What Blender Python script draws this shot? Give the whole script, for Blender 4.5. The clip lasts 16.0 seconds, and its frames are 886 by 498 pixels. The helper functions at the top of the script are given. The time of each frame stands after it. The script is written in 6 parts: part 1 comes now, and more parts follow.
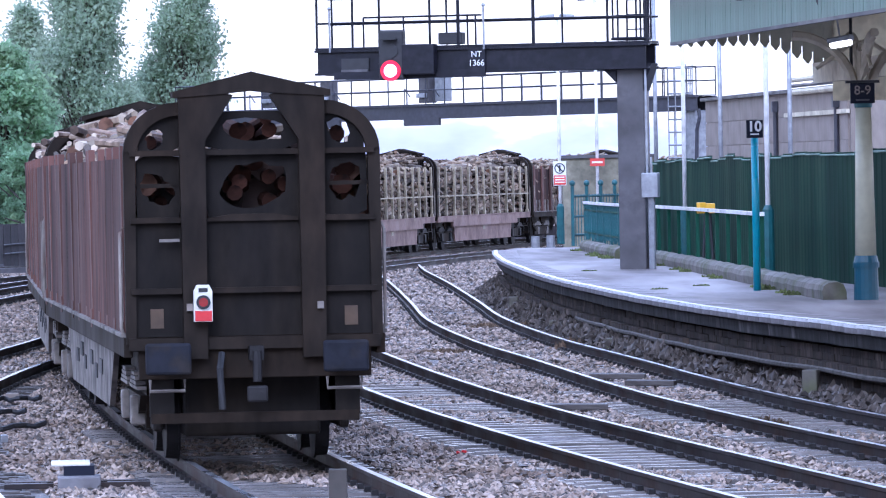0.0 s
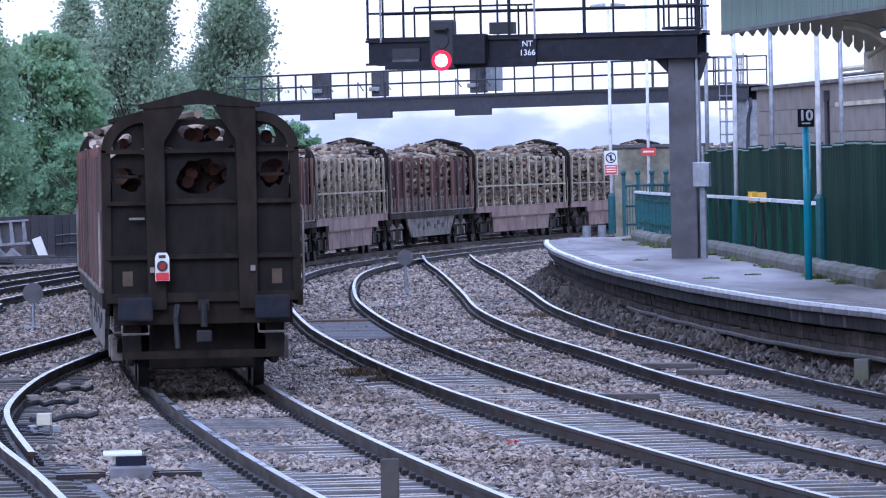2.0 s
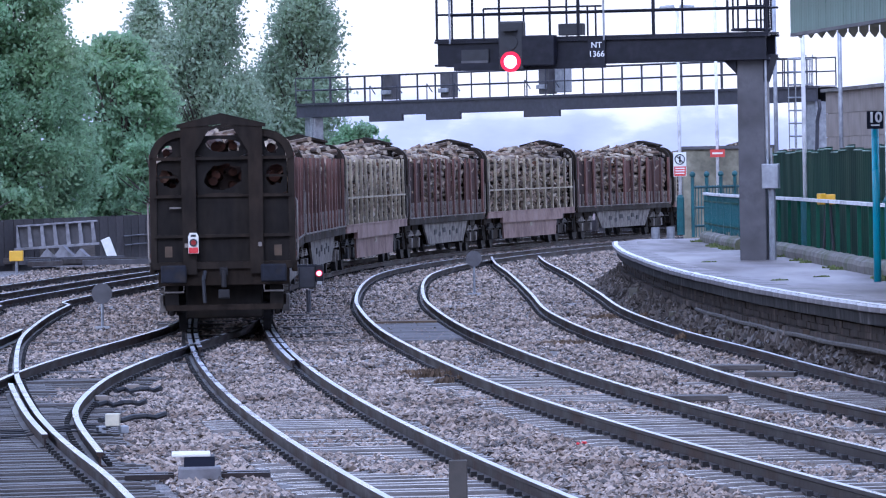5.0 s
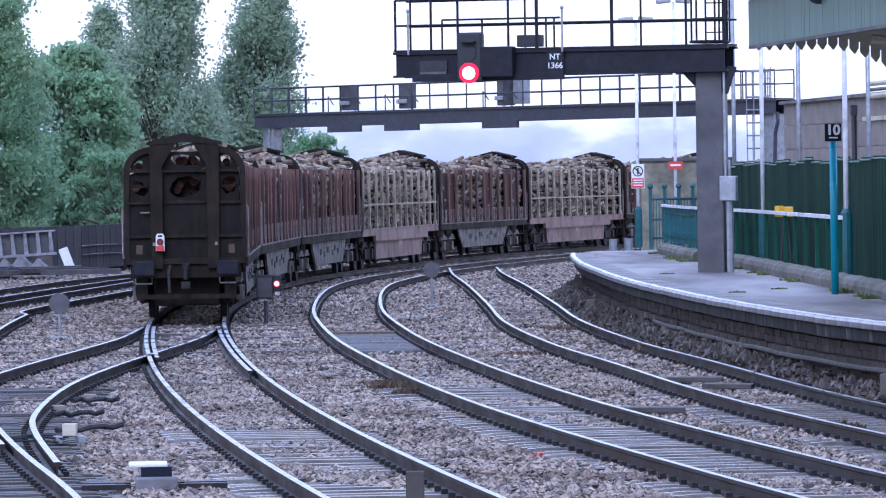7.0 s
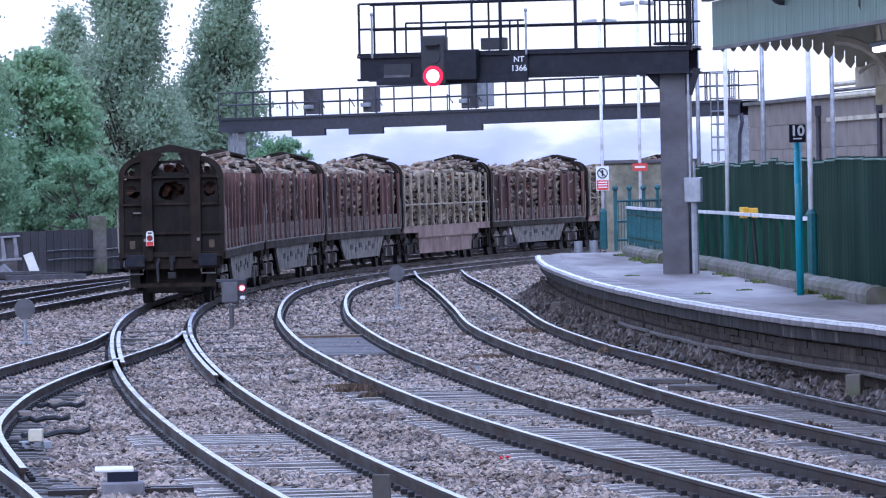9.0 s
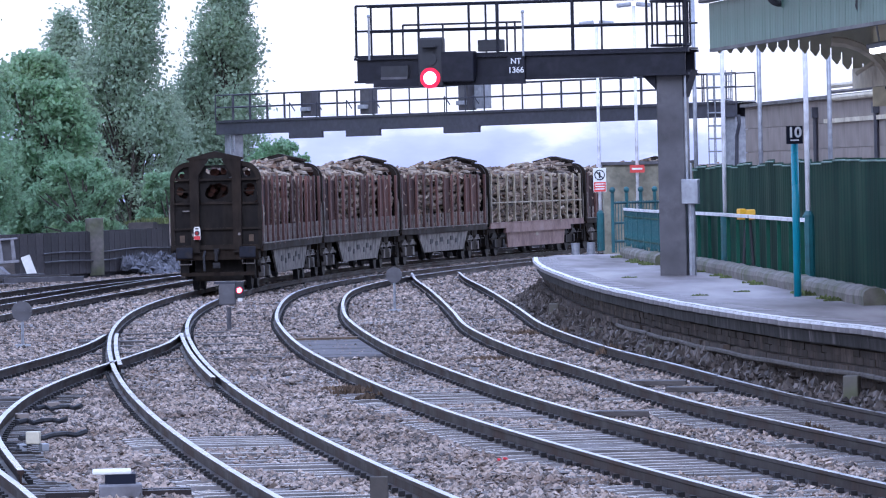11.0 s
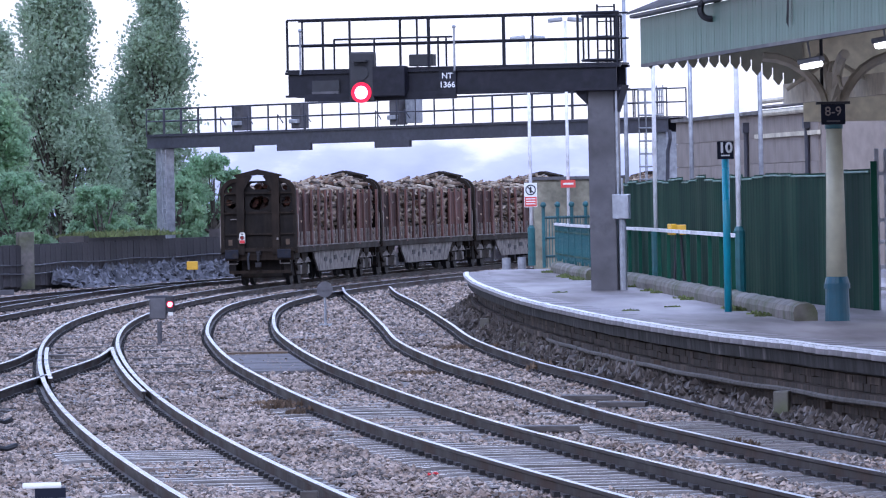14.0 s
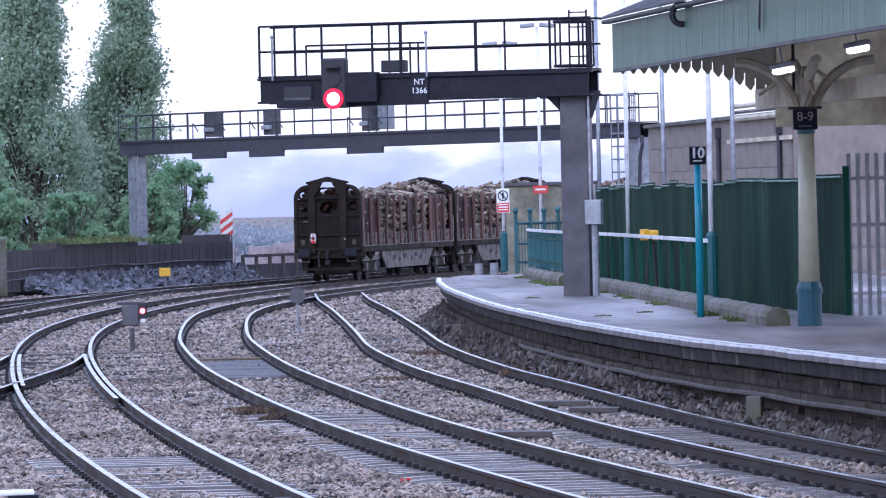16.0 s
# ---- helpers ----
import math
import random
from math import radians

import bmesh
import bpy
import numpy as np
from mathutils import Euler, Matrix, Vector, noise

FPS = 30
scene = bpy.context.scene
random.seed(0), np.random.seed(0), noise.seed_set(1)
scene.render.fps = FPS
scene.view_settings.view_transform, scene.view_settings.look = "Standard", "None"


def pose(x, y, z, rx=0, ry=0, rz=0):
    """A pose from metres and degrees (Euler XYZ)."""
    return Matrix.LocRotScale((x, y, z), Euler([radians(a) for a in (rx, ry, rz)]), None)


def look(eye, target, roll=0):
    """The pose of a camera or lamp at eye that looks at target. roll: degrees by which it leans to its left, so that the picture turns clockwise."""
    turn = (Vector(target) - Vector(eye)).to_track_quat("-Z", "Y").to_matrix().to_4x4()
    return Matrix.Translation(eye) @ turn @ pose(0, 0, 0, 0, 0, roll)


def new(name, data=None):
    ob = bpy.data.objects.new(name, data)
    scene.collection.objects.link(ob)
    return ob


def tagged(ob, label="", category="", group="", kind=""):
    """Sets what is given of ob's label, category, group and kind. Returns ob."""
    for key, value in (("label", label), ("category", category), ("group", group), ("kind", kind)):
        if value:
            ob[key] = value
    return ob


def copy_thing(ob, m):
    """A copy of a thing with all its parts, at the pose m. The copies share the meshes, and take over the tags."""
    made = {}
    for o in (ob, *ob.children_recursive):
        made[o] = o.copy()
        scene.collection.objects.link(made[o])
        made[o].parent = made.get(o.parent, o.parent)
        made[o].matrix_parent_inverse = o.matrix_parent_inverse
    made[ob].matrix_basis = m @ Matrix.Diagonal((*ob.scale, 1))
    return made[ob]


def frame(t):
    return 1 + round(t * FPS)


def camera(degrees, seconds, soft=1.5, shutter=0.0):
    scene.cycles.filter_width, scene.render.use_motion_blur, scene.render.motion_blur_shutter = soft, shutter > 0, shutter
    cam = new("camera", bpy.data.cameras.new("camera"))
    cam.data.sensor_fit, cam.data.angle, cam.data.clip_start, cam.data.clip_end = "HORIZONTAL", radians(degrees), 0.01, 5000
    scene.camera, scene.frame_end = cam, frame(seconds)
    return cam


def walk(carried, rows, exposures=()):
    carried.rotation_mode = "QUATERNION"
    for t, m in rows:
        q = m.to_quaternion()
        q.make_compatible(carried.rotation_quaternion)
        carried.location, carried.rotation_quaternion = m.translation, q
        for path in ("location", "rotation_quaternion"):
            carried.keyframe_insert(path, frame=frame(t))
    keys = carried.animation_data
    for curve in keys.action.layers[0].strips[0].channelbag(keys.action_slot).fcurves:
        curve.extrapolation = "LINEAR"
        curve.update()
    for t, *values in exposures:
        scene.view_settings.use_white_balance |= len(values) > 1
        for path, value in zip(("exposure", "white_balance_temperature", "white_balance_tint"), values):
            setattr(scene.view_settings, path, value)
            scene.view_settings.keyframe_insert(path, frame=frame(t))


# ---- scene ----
cam = camera(8.201, 16.0, soft=1.15)
EYE = 2.8
# seconds, yaw, pitch, roll of a hand-held camera that only turns on its spot
TURNS = [
    (0.0, 0.3418, -0.6717, 1.059),
    (0.5, 0.4905, -0.5896, 1.111),
    (1.0, 0.7700, -0.7848, 1.344),
    (1.5, 0.9405, -0.7802, 1.237),
    (2.0, 0.8167, -0.7572, 1.172),
    (2.5, 1.4091, -0.7573, 1.192),
    (3.0, 1.8151, -0.8151, 1.147),
    (3.5, 1.6415, -0.6648, 1.105),
    (3.7, 1.5968, -0.7386, 1.161),
    (5.8, 1.2909, -0.7102, 0.964),
    (6.0, 1.1852, -0.6763, 0.985),
    (6.5, 0.9799, -0.6837, 0.939),
    (7.0, 1.0655, -0.6372, 0.876),
    (7.5, 1.0970, -0.6223, 0.939),
    (8.0, 0.9769, -0.6332, 0.948),
    (8.5, 0.7255, -0.6863, 1.130),
    (8.7, 0.7364, -0.6364, 1.207),
    (10.8, 0.7707, -0.5768, 1.171),
    (11.0, 0.7125, -0.5970, 1.274),
    (11.5, 0.5677, -0.5870, 1.216),
    (12.0, 0.3745, -0.5847, 1.013),
    (12.5, 0.4214, -0.4869, 0.992),
    (13.0, 0.3780, -0.4813, 1.141),
    (13.5, 0.2124, -0.5185, 1.216),
    (14.0, 0.0724, -0.4750, 1.150),
    (14.5, 0.0000, -0.4567, 1.150),
    (15.0, 0.0769, -0.3778, 1.193),
    (15.5, 0.0638, -0.3370, 1.237),
    (16.0, -0.1841, -0.4255, 1.284),
]
walk(cam, [(t, pose(0, 0, EYE, 90 + pitch, roll, yaw)) for t, yaw, pitch, roll in TURNS], exposures=[(0, 0.52, 5250, 19), (0.5, 0.3, 5230, 19), (1, 0.16, 5220, 19), (2, 0.05, 5230, 19), (3, 0.06, 5210, 19), (8.5, 0.07, 5240, 19), (12, 0.08, 5370, 19), (16, 0.08, 5450, 20)])

# ---- light ----
world = bpy.data.worlds.new("overcast_evening")
scene.world = world
world.use_nodes = True
wn = world.node_tree
wn.nodes.clear()
sky = wn.nodes.new("ShaderNodeTexSky")
sky.sky_type = "NISHITA"
sky.sun_disc = False
sky.sun_elevation = radians(28)
sky.sun_rotation = radians(200)
dim = wn.nodes.new("ShaderNodeVectorMath")
dim.operation = "SCALE"
dim.inputs["Scale"].default_value = 0.09
cloud = wn.nodes.new("ShaderNodeMix")
cloud.data_type = "RGBA"
cloud.inputs[0].default_value = 0.8
cloud.inputs[7].default_value = (0.66, 0.76, 1.0, 1)
back = wn.nodes.new("ShaderNodeBackground")
back.inputs[1].default_value = 1.9
wout = wn.nodes.new("ShaderNodeOutputWorld")
wn.links.new(sky.outputs[0], dim.inputs[0])
wn.links.new(dim.outputs[0], cloud.inputs[6])
wn.links.new(cloud.outputs[2], back.inputs[0])
wn.links.new(back.outputs[0], wout.inputs[0])
sun = new("sun", bpy.data.lights.new("sun", "SUN"))
sun.data.energy = 1.2
sun.data.angle = radians(25)
sun.data.color = (0.92, 0.95, 1.0)
sun.matrix_world = look((-20, -60, 60), (0, 40, 0))


# ---- materials ----
def material(name, color, rough=0.7, metal=0.0, vary=0.25, scale=6.0, stain=None, stain_scale=0.7, stain_at=0.55,
             bump=0.15, bump_scale=None, island=0.0, each=0.0, emit=0.0, stretch=(1, 1, 1), spec=0.5, wet=0.0, leafy=0.0):
    """Grain and stains at two scales over a base colour, with relief and uneven gloss."""
    m = bpy.data.materials.new(name)
    m.use_nodes = True
    nt = m.node_tree
    b = nt.nodes["Principled BSDF"]
    co = nt.nodes.new("ShaderNodeTexCoord")
    mp = nt.nodes.new("ShaderNodeMapping")
    mp.inputs["Scale"].default_value = stretch
    nt.links.new(co.outputs["Object"], mp.inputs[0])
    n1 = nt.nodes.new("ShaderNodeTexNoise")
    n1.inputs["Scale"].default_value = scale
    n1.inputs["Detail"].default_value = 6
    n2 = nt.nodes.new("ShaderNodeTexNoise")
    n2.inputs["Scale"].default_value = stain_scale
    n2.inputs["Detail"].default_value = 5
    for n in (n1, n2):
        nt.links.new(mp.outputs[0], n.inputs["Vector"])
    mul = nt.nodes.new("ShaderNodeMapRange")
    mul.inputs[1].default_value, mul.inputs[2].default_value = 0.3, 0.7
    mul.inputs[3].default_value, mul.inputs[4].default_value = 1 - vary, 1 + vary
    nt.links.new(n1.outputs[0], mul.inputs[0])
    base = nt.nodes.new("ShaderNodeMix")
    base.data_type = "RGBA"
    base.inputs[6].default_value = (*color, 1)
    base.inputs[7].default_value = (*(stain or [c * 0.6 for c in color]), 1)
    ramp = nt.nodes.new("ShaderNodeMapRange")
    ramp.inputs[1].default_value, ramp.inputs[2].default_value = stain_at - 0.08, stain_at + 0.12
    nt.links.new(n2.outputs[0], ramp.inputs[0])
    nt.links.new(ramp.outputs[0], base.inputs[0])
    sc = nt.nodes.new("ShaderNodeVectorMath")
    sc.operation = "SCALE"
    nt.links.new(base.outputs[2], sc.inputs[0])
    val = mul.outputs[0]
    for amount, kind, out in ((island, "ShaderNodeNewGeometry", "Random Per Island"), (each, "ShaderNodeObjectInfo", "Random")):
        if amount:
            g = nt.nodes.new(kind)
            r = nt.nodes.new("ShaderNodeMapRange")
            r.inputs[3].default_value, r.inputs[4].default_value = 1 - amount, 1 + amount
            nt.links.new(g.outputs[out], r.inputs[0])
            p = nt.nodes.new("ShaderNodeMath")
            p.operation = "MULTIPLY"
            nt.links.new(val, p.inputs[0])
            nt.links.new(r.outputs[0], p.inputs[1])
            val = p.outputs[0]
    nt.links.new(val, sc.inputs["Scale"])
    nt.links.new(sc.outputs[0], b.inputs["Base Color"])
    rr = nt.nodes.new("ShaderNodeMapRange")
    rr.inputs[1].default_value, rr.inputs[2].default_value = 0.35, 0.65
    rr.inputs[3].default_value, rr.inputs[4].default_value = max(0.03, rough - 0.12 - wet), min(1, rough + 0.1)
    nt.links.new(n2.outputs[0], rr.inputs[0])
    nt.links.new(rr.outputs[0], b.inputs["Roughness"])
    b.inputs["Metallic"].default_value = metal
    b.inputs["Specular IOR Level"].default_value = spec
    if bump:
        bp = nt.nodes.new("ShaderNodeBump")
        bp.inputs["Strength"].default_value = min(1.0, bump * 3)
        bp.inputs["Distance"].default_value = 0.02
        src = n1
        if bump_scale:
            src = nt.nodes.new("ShaderNodeTexNoise")
            src.inputs["Scale"].default_value = bump_scale
            src.inputs["Detail"].default_value = 4
            nt.links.new(mp.outputs[0], src.inputs["Vector"])
        nt.links.new(src.outputs[0], bp.inputs["Height"])
        nt.links.new(bp.outputs[0], b.inputs["Normal"])
    if leafy:
        tl = nt.nodes.new("ShaderNodeBsdfTranslucent")
        nt.links.new(sc.outputs[0], tl.inputs["Color"])
        mx = nt.nodes.new("ShaderNodeMixShader")
        mx.inputs[0].default_value = leafy
        nt.links.new(b.outputs[0], mx.inputs[1])
        nt.links.new(tl.outputs[0], mx.inputs[2])
        nt.links.new(mx.outputs[0], nt.nodes["Material Output"].inputs[0])
    if emit:
        b.inputs["Emission Color"].default_value = (*color, 1)
        b.inputs["Emission Strength"].default_value = emit
    return m


def ballast_material():
    """Crushed stone: cells of single stones, dark joints, brown and damp patches."""
    m = bpy.data.materials.new("ballast")
    m.use_nodes = True
    nt = m.node_tree
    b = nt.nodes["Principled BSDF"]
    co = nt.nodes.new("ShaderNodeTexCoord")
    v = nt.nodes.new("ShaderNodeTexVoronoi")
    v.inputs["Scale"].default_value = 15
    e = nt.nodes.new("ShaderNodeTexVoronoi")
    e.feature = "DISTANCE_TO_EDGE"
    e.inputs["Scale"].default_value = 15
    n = nt.nodes.new("ShaderNodeTexNoise")
    n.inputs["Scale"].default_value = 0.35
    n.inputs["Detail"].default_value = 6
    for k in (v, e, n):
        nt.links.new(co.outputs["Object"], k.inputs["Vector"])
    sep = nt.nodes.new("ShaderNodeSeparateColor")
    nt.links.new(v.outputs["Color"], sep.inputs[0])
    ramp = nt.nodes.new("ShaderNodeValToRGB")
    els = ramp.color_ramp.elements
    els[0].position, els[0].color = 0.0, (0.07, 0.058, 0.053, 1)
    els[1].position, els[1].color = 1.0, (0.33, 0.305, 0.295, 1)
    mid = els.new(0.5)
    mid.color = (0.17, 0.148, 0.136, 1)
    nt.links.new(sep.outputs[0], ramp.inputs[0])
    patch = nt.nodes.new("ShaderNodeMix")
    patch.data_type = "RGBA"
    patch.blend_type = "MULTIPLY"
    nr = nt.nodes.new("ShaderNodeMapRange")
    nr.inputs[1].default_value, nr.inputs[2].default_value = 0.45, 0.65
    nt.links.new(n.outputs[0], nr.inputs[0])
    nt.links.new(nr.outputs[0], patch.inputs[0])
    nt.links.new(ramp.outputs[0], patch.inputs[6])
    patch.inputs[7].default_value = (0.72, 0.62, 0.55, 1)
    joint = nt.nodes.new("ShaderNodeMapRange")
    joint.inputs[2].default_value = 0.12
    joint.inputs[3].default_value = 0.35
    nt.links.new(e.outputs["Distance"], joint.inputs[0])
    sc = nt.nodes.new("ShaderNodeVectorMath")
    sc.operation = "SCALE"
    nt.links.new(patch.outputs[2], sc.inputs[0])
    nt.links.new(joint.outputs[0], sc.inputs["Scale"])
    nt.links.new(sc.outputs[0], b.inputs["Base Color"])
    bp = nt.nodes.new("ShaderNodeBump")
    bp.inputs["Strength"].default_value = 0.9
    bp.inputs["Distance"].default_value = 0.04
    nt.links.new(e.outputs["Distance"], bp.inputs["Height"])
    nt.links.new(bp.outputs[0], b.inputs["Normal"])
    b.inputs["Roughness"].default_value = 0.55
    return m


M_BALLAST = ballast_material()
M_STONE = material("ballast_stone", (0.26, 0.2, 0.16), 0.5, vary=0.25, scale=20, stain=(0.14, 0.097, 0.072), stain_scale=0.4, island=0.85, bump=0.1)
M_RAIL = material("rail_side", (0.032, 0.026, 0.026), 0.55, metal=0.1, stain=(0.055, 0.034, 0.026), bump=0.1, spec=0.15)
M_HEAD = material("rail_head", (0.62, 0.62, 0.65), 0.32, metal=1.0, vary=0.06, stain=(0.55, 0.55, 0.57), bump=0.0)
M_SLEEPER = material("concrete_sleeper", (0.22, 0.2, 0.195), 0.42, stain=(0.11, 0.095, 0.088), stain_scale=1.5, each=0.25, wet=0.2)
M_TIMBER = material("timber_sleeper", (0.045, 0.036, 0.033), 0.55, stain=(0.08, 0.068, 0.063), each=0.3, stretch=(1, 6, 6))
M_CLIP = material("rail_clip", (0.022, 0.02, 0.021), 0.6, spec=0.2)
M_WALK = material("trackside_rubber", (0.15, 0.14, 0.142), 0.85, spec=0.15, stain=(0.08, 0.07, 0.07))
M_PLATFORM = material("platform_asphalt", (0.205, 0.175, 0.178), 0.6, vary=0.16, scale=2, stain=(0.105, 0.085, 0.077), stain_scale=0.6, stain_at=0.52, wet=0.1, bump_scale=40, bump=0.04, stretch=(1, 0.12, 1))
M_COPING = material("coping_stone", (0.21, 0.182, 0.186), 0.6, stain=(0.14, 0.122, 0.125), stain_scale=1.4, stain_at=0.52, each=0.12, wet=0.1)
M_WHITE = material("worn_white_paint", (0.82, 0.81, 0.82), 0.4, vary=0.15, stain=(0.42, 0.4, 0.4), stain_scale=1.2, stain_at=0.62)
M_BRICK = material("sooty_brick", (0.036, 0.027, 0.022), 0.8, spec=0.15, vary=0.4, stain=(0.1, 0.078, 0.064), stain_scale=1.5, stain_at=0.6, each=0.3, island=0.25, stretch=(1, 1, 0.3))
M_RUBBLE = material("dark_rubble", (0.08, 0.065, 0.057), 0.7, stain=(0.15, 0.125, 0.112), stain_scale=3, stain_at=0.62, island=0.6)
M_BASE = material("deep_turquoise_paint", (0.004, 0.065, 0.1), 0.4, vary=0.1, bump=0.03)
M_STREAK = material("streaked_sooty_concrete", (0.03, 0.027, 0.026), 0.8, vary=0.6, scale=5, stain=(0.17, 0.155, 0.145), stain_scale=2.6, stain_at=0.66, spec=0.2, stretch=(1, 1, 0.25))
M_MORTAR = material("dark_mortar", (0.03, 0.026, 0.025), 0.85)
# Paler than the near gantry's steel: far gantry's haze put into the grey.
M_DARKSTEEL = material("dark_grey_steel", (0.034, 0.034, 0.046), 0.5, stain=(0.05, 0.048, 0.06), bump=0.05)
M_NEARSTEEL = material("blue_black_steel", (0.0115, 0.0115, 0.018), 0.55, vary=0.3, stain=(0.02, 0.019, 0.026), stain_scale=1.5, bump=0.05, spec=0.25)
M_GREYSTEEL = material("grey_painted_steel", (0.085, 0.08, 0.088), 0.45, stain=(0.055, 0.05, 0.055), stain_scale=1.5, bump=0.05)
M_GALV = material("galvanised_steel", (0.34, 0.35, 0.38), 0.4, metal=0.5, stain=(0.26, 0.27, 0.29), bump=0.05)
M_BLACK = material("matt_black", (0.02, 0.02, 0.024), 0.6, bump=0.03)
M_FENCE = material("green_painted_sheet", (0.006, 0.062, 0.036), 0.6, spec=0.2, vary=0.12, stain=(0.009, 0.044, 0.031), stain_scale=0.6, each=0.12, bump=0.04, stretch=(1, 1, 0.3))
M_FENCETOP = material("pale_green_edge", (0.09, 0.19, 0.15), 0.5)
M_TEAL = material("teal_paint", (0.016, 0.09, 0.1), 0.4, stain=(0.012, 0.06, 0.068))
M_CYAN = material("bright_turquoise_paint", (0.015, 0.27, 0.36), 0.35, vary=0.1, stain=(0.012, 0.2, 0.27), bump=0.03)
M_CREAM = material("cream_paint", (0.52, 0.50, 0.36), 0.45, vary=0.1, stain=(0.42, 0.40, 0.3), bump=0.04)
M_CREAMDIM = material("dusty_cream_paint", (0.6, 0.54, 0.41), 0.6, vary=0.15, stain=(0.42, 0.36, 0.27), stain_scale=1.0)
M_FASCIA = material("weathered_green_boards", (0.062, 0.128, 0.092), 0.5, vary=0.3, stain=(0.2, 0.26, 0.225), stain_scale=0.7, stain_at=0.58, bump=0.05, stretch=(1, 1, 0.25), each=0.1)
M_ROOF = material("grey_roof_sheet", (0.16, 0.15, 0.15), 0.5, stain=(0.09, 0.08, 0.08))
M_CONC = material("weathered_concrete", (0.25, 0.208, 0.18), 0.75, vary=0.12, stain=(0.185, 0.152, 0.13), stain_scale=0.8, stretch=(1, 1, 0.5))
M_KERB = material("mossy_concrete", (0.13, 0.113, 0.1), 0.7, stain=(0.08, 0.082, 0.045), stain_scale=1.4, stain_at=0.5)
M_MOSS = material("grass_tuft", (0.13, 0.16, 0.05), 0.8, island=0.4)
M_STRAW = material("dry_weeds", (0.15, 0.10, 0.065), 0.85, island=0.5)
M_YELLOW = material("yellow_plastic", (0.72, 0.40, 0.03), 0.4, vary=0.08)
M_WALL = material("dark_retaining_wall", (0.045, 0.037, 0.037), 0.75, stain=(0.08, 0.066, 0.064), stain_scale=0.8, each=0.35)
M_BUFFER = material("blue_black_buffer", (0.016, 0.017, 0.024), 0.75, spec=0.15, stain=(0.026, 0.023, 0.023), stain_scale=5)
M_WAGON = material("grimy_brown_steel", (0.018, 0.0128, 0.0095), 0.7, vary=0.4, stain=(0.026, 0.017, 0.0115), stain_scale=1.0, bump=0.05, spec=0.14, stretch=(1, 1, 0.4))
M_PANEL = material("grimy_dark_panel", (0.0115, 0.009, 0.0078), 0.7, vary=0.4, stain=(0.02, 0.015, 0.011), stain_scale=1.2, bump=0.05, spec=0.14, stretch=(1, 1, 0.4))
# Rust, cream, skirt, truss and bark colours include a lift for distance haze.
M_RUST = material("rusty_stakes", (0.11, 0.047, 0.036), 0.75, vary=0.4, stain=(0.055, 0.032, 0.028), stain_scale=0.9, each=0.4, stretch=(1, 1, 0.35))
M_STAKE = material("cream_stakes", (0.38, 0.315, 0.22), 0.55, stain=(0.2, 0.16, 0.1), stain_scale=2.0, each=0.2)
M_SKIRT = material("pale_red_brown_skirt", (0.26, 0.155, 0.13), 0.6, vary=0.2, stain=(0.17, 0.1, 0.085), stain_scale=0.9)
M_SHEET = material("dark_rust_sheet", (0.075, 0.028, 0.02), 0.75, vary=0.45, spec=0.2, stain=(0.028, 0.014, 0.012), stain_scale=0.8, each=0.35, stretch=(1, 1, 0.25))
M_TRUSS = material("grimy_grey_truss", (0.15, 0.128, 0.112), 0.6, vary=0.4, stain=(0.05, 0.04, 0.036), stain_scale=2.5)
M_BARK = material("log_bark", (0.11, 0.072, 0.05), 0.8, vary=0.35, scale=9, stain=(0.26, 0.2, 0.135), stain_scale=3.0, each=0.5, stretch=(3, 0.5, 3))
M_CUT = material("log_cut_end", (0.15, 0.07, 0.04), 0.8, vary=0.25, stain=(0.05, 0.022, 0.012), stain_scale=4, each=0.35)
# Darker log copies: the load's inner shade put into bark and cut colours.
M_LOGDARK = material("shade_dark_bark", (0.028, 0.017, 0.012), 0.85, stain=(0.045, 0.028, 0.018), each=0.5)
M_CUTDARK = material("shade_dark_cut", (0.032, 0.016, 0.011), 0.85, vary=0.3, stain=(0.015, 0.009, 0.007), stain_scale=4, each=0.8)
M_PALECUT = material("pale_broken_wood", (0.5, 0.42, 0.32), 0.8, each=0.3)
M_PILE = material("mixed_thin_bark", (0.12, 0.074, 0.05), 0.85, vary=0.4, scale=9, stain=(0.26, 0.19, 0.13), stain_scale=2.0, stain_at=0.5, island=0.7)
M_PILEPALE = material("peeled_thin_wood", (0.46, 0.38, 0.29), 0.8, vary=0.25, stain=(0.26, 0.19, 0.13), stain_scale=3.0, island=0.4)
M_STUB = material("chalky_stake_foot", (0.24, 0.205, 0.18), 0.7, vary=0.3, stain=(0.12, 0.08, 0.065), stain_scale=3.0, each=0.3)
# Log ends behind the bulkhead openings, darkened in colour for the shade there.
M_HOLE = material("shade_dark_russet_end", (0.044, 0.018, 0.012), 0.9, vary=0.5, spec=0.1, stain=(0.01, 0.006, 0.005), stain_scale=6, each=0.5)
M_LAMPWHITE = material("white_lamp_case", (0.75, 0.72, 0.66), 0.4, vary=0.08)
M_RED = material("red_reflector", (0.62, 0.03, 0.035), 0.35, vary=0.08)
M_REDGLOW = material("red_signal_light", (0.9, 0.008, 0.04), 0.3, emit=0.8, bump=0)
M_REDHOT = material("red_signal_core", (1.0, 0.62, 0.66), 0.3, emit=2.6, bump=0)
M_TAILGLOW = material("red_tail_light", (0.22, 0.015, 0.015), 0.3, emit=0.3, bump=0)
M_TUBE = material("platform_light_tube", (1.0, 0.93, 0.8), 0.3, emit=5.0, bump=0)
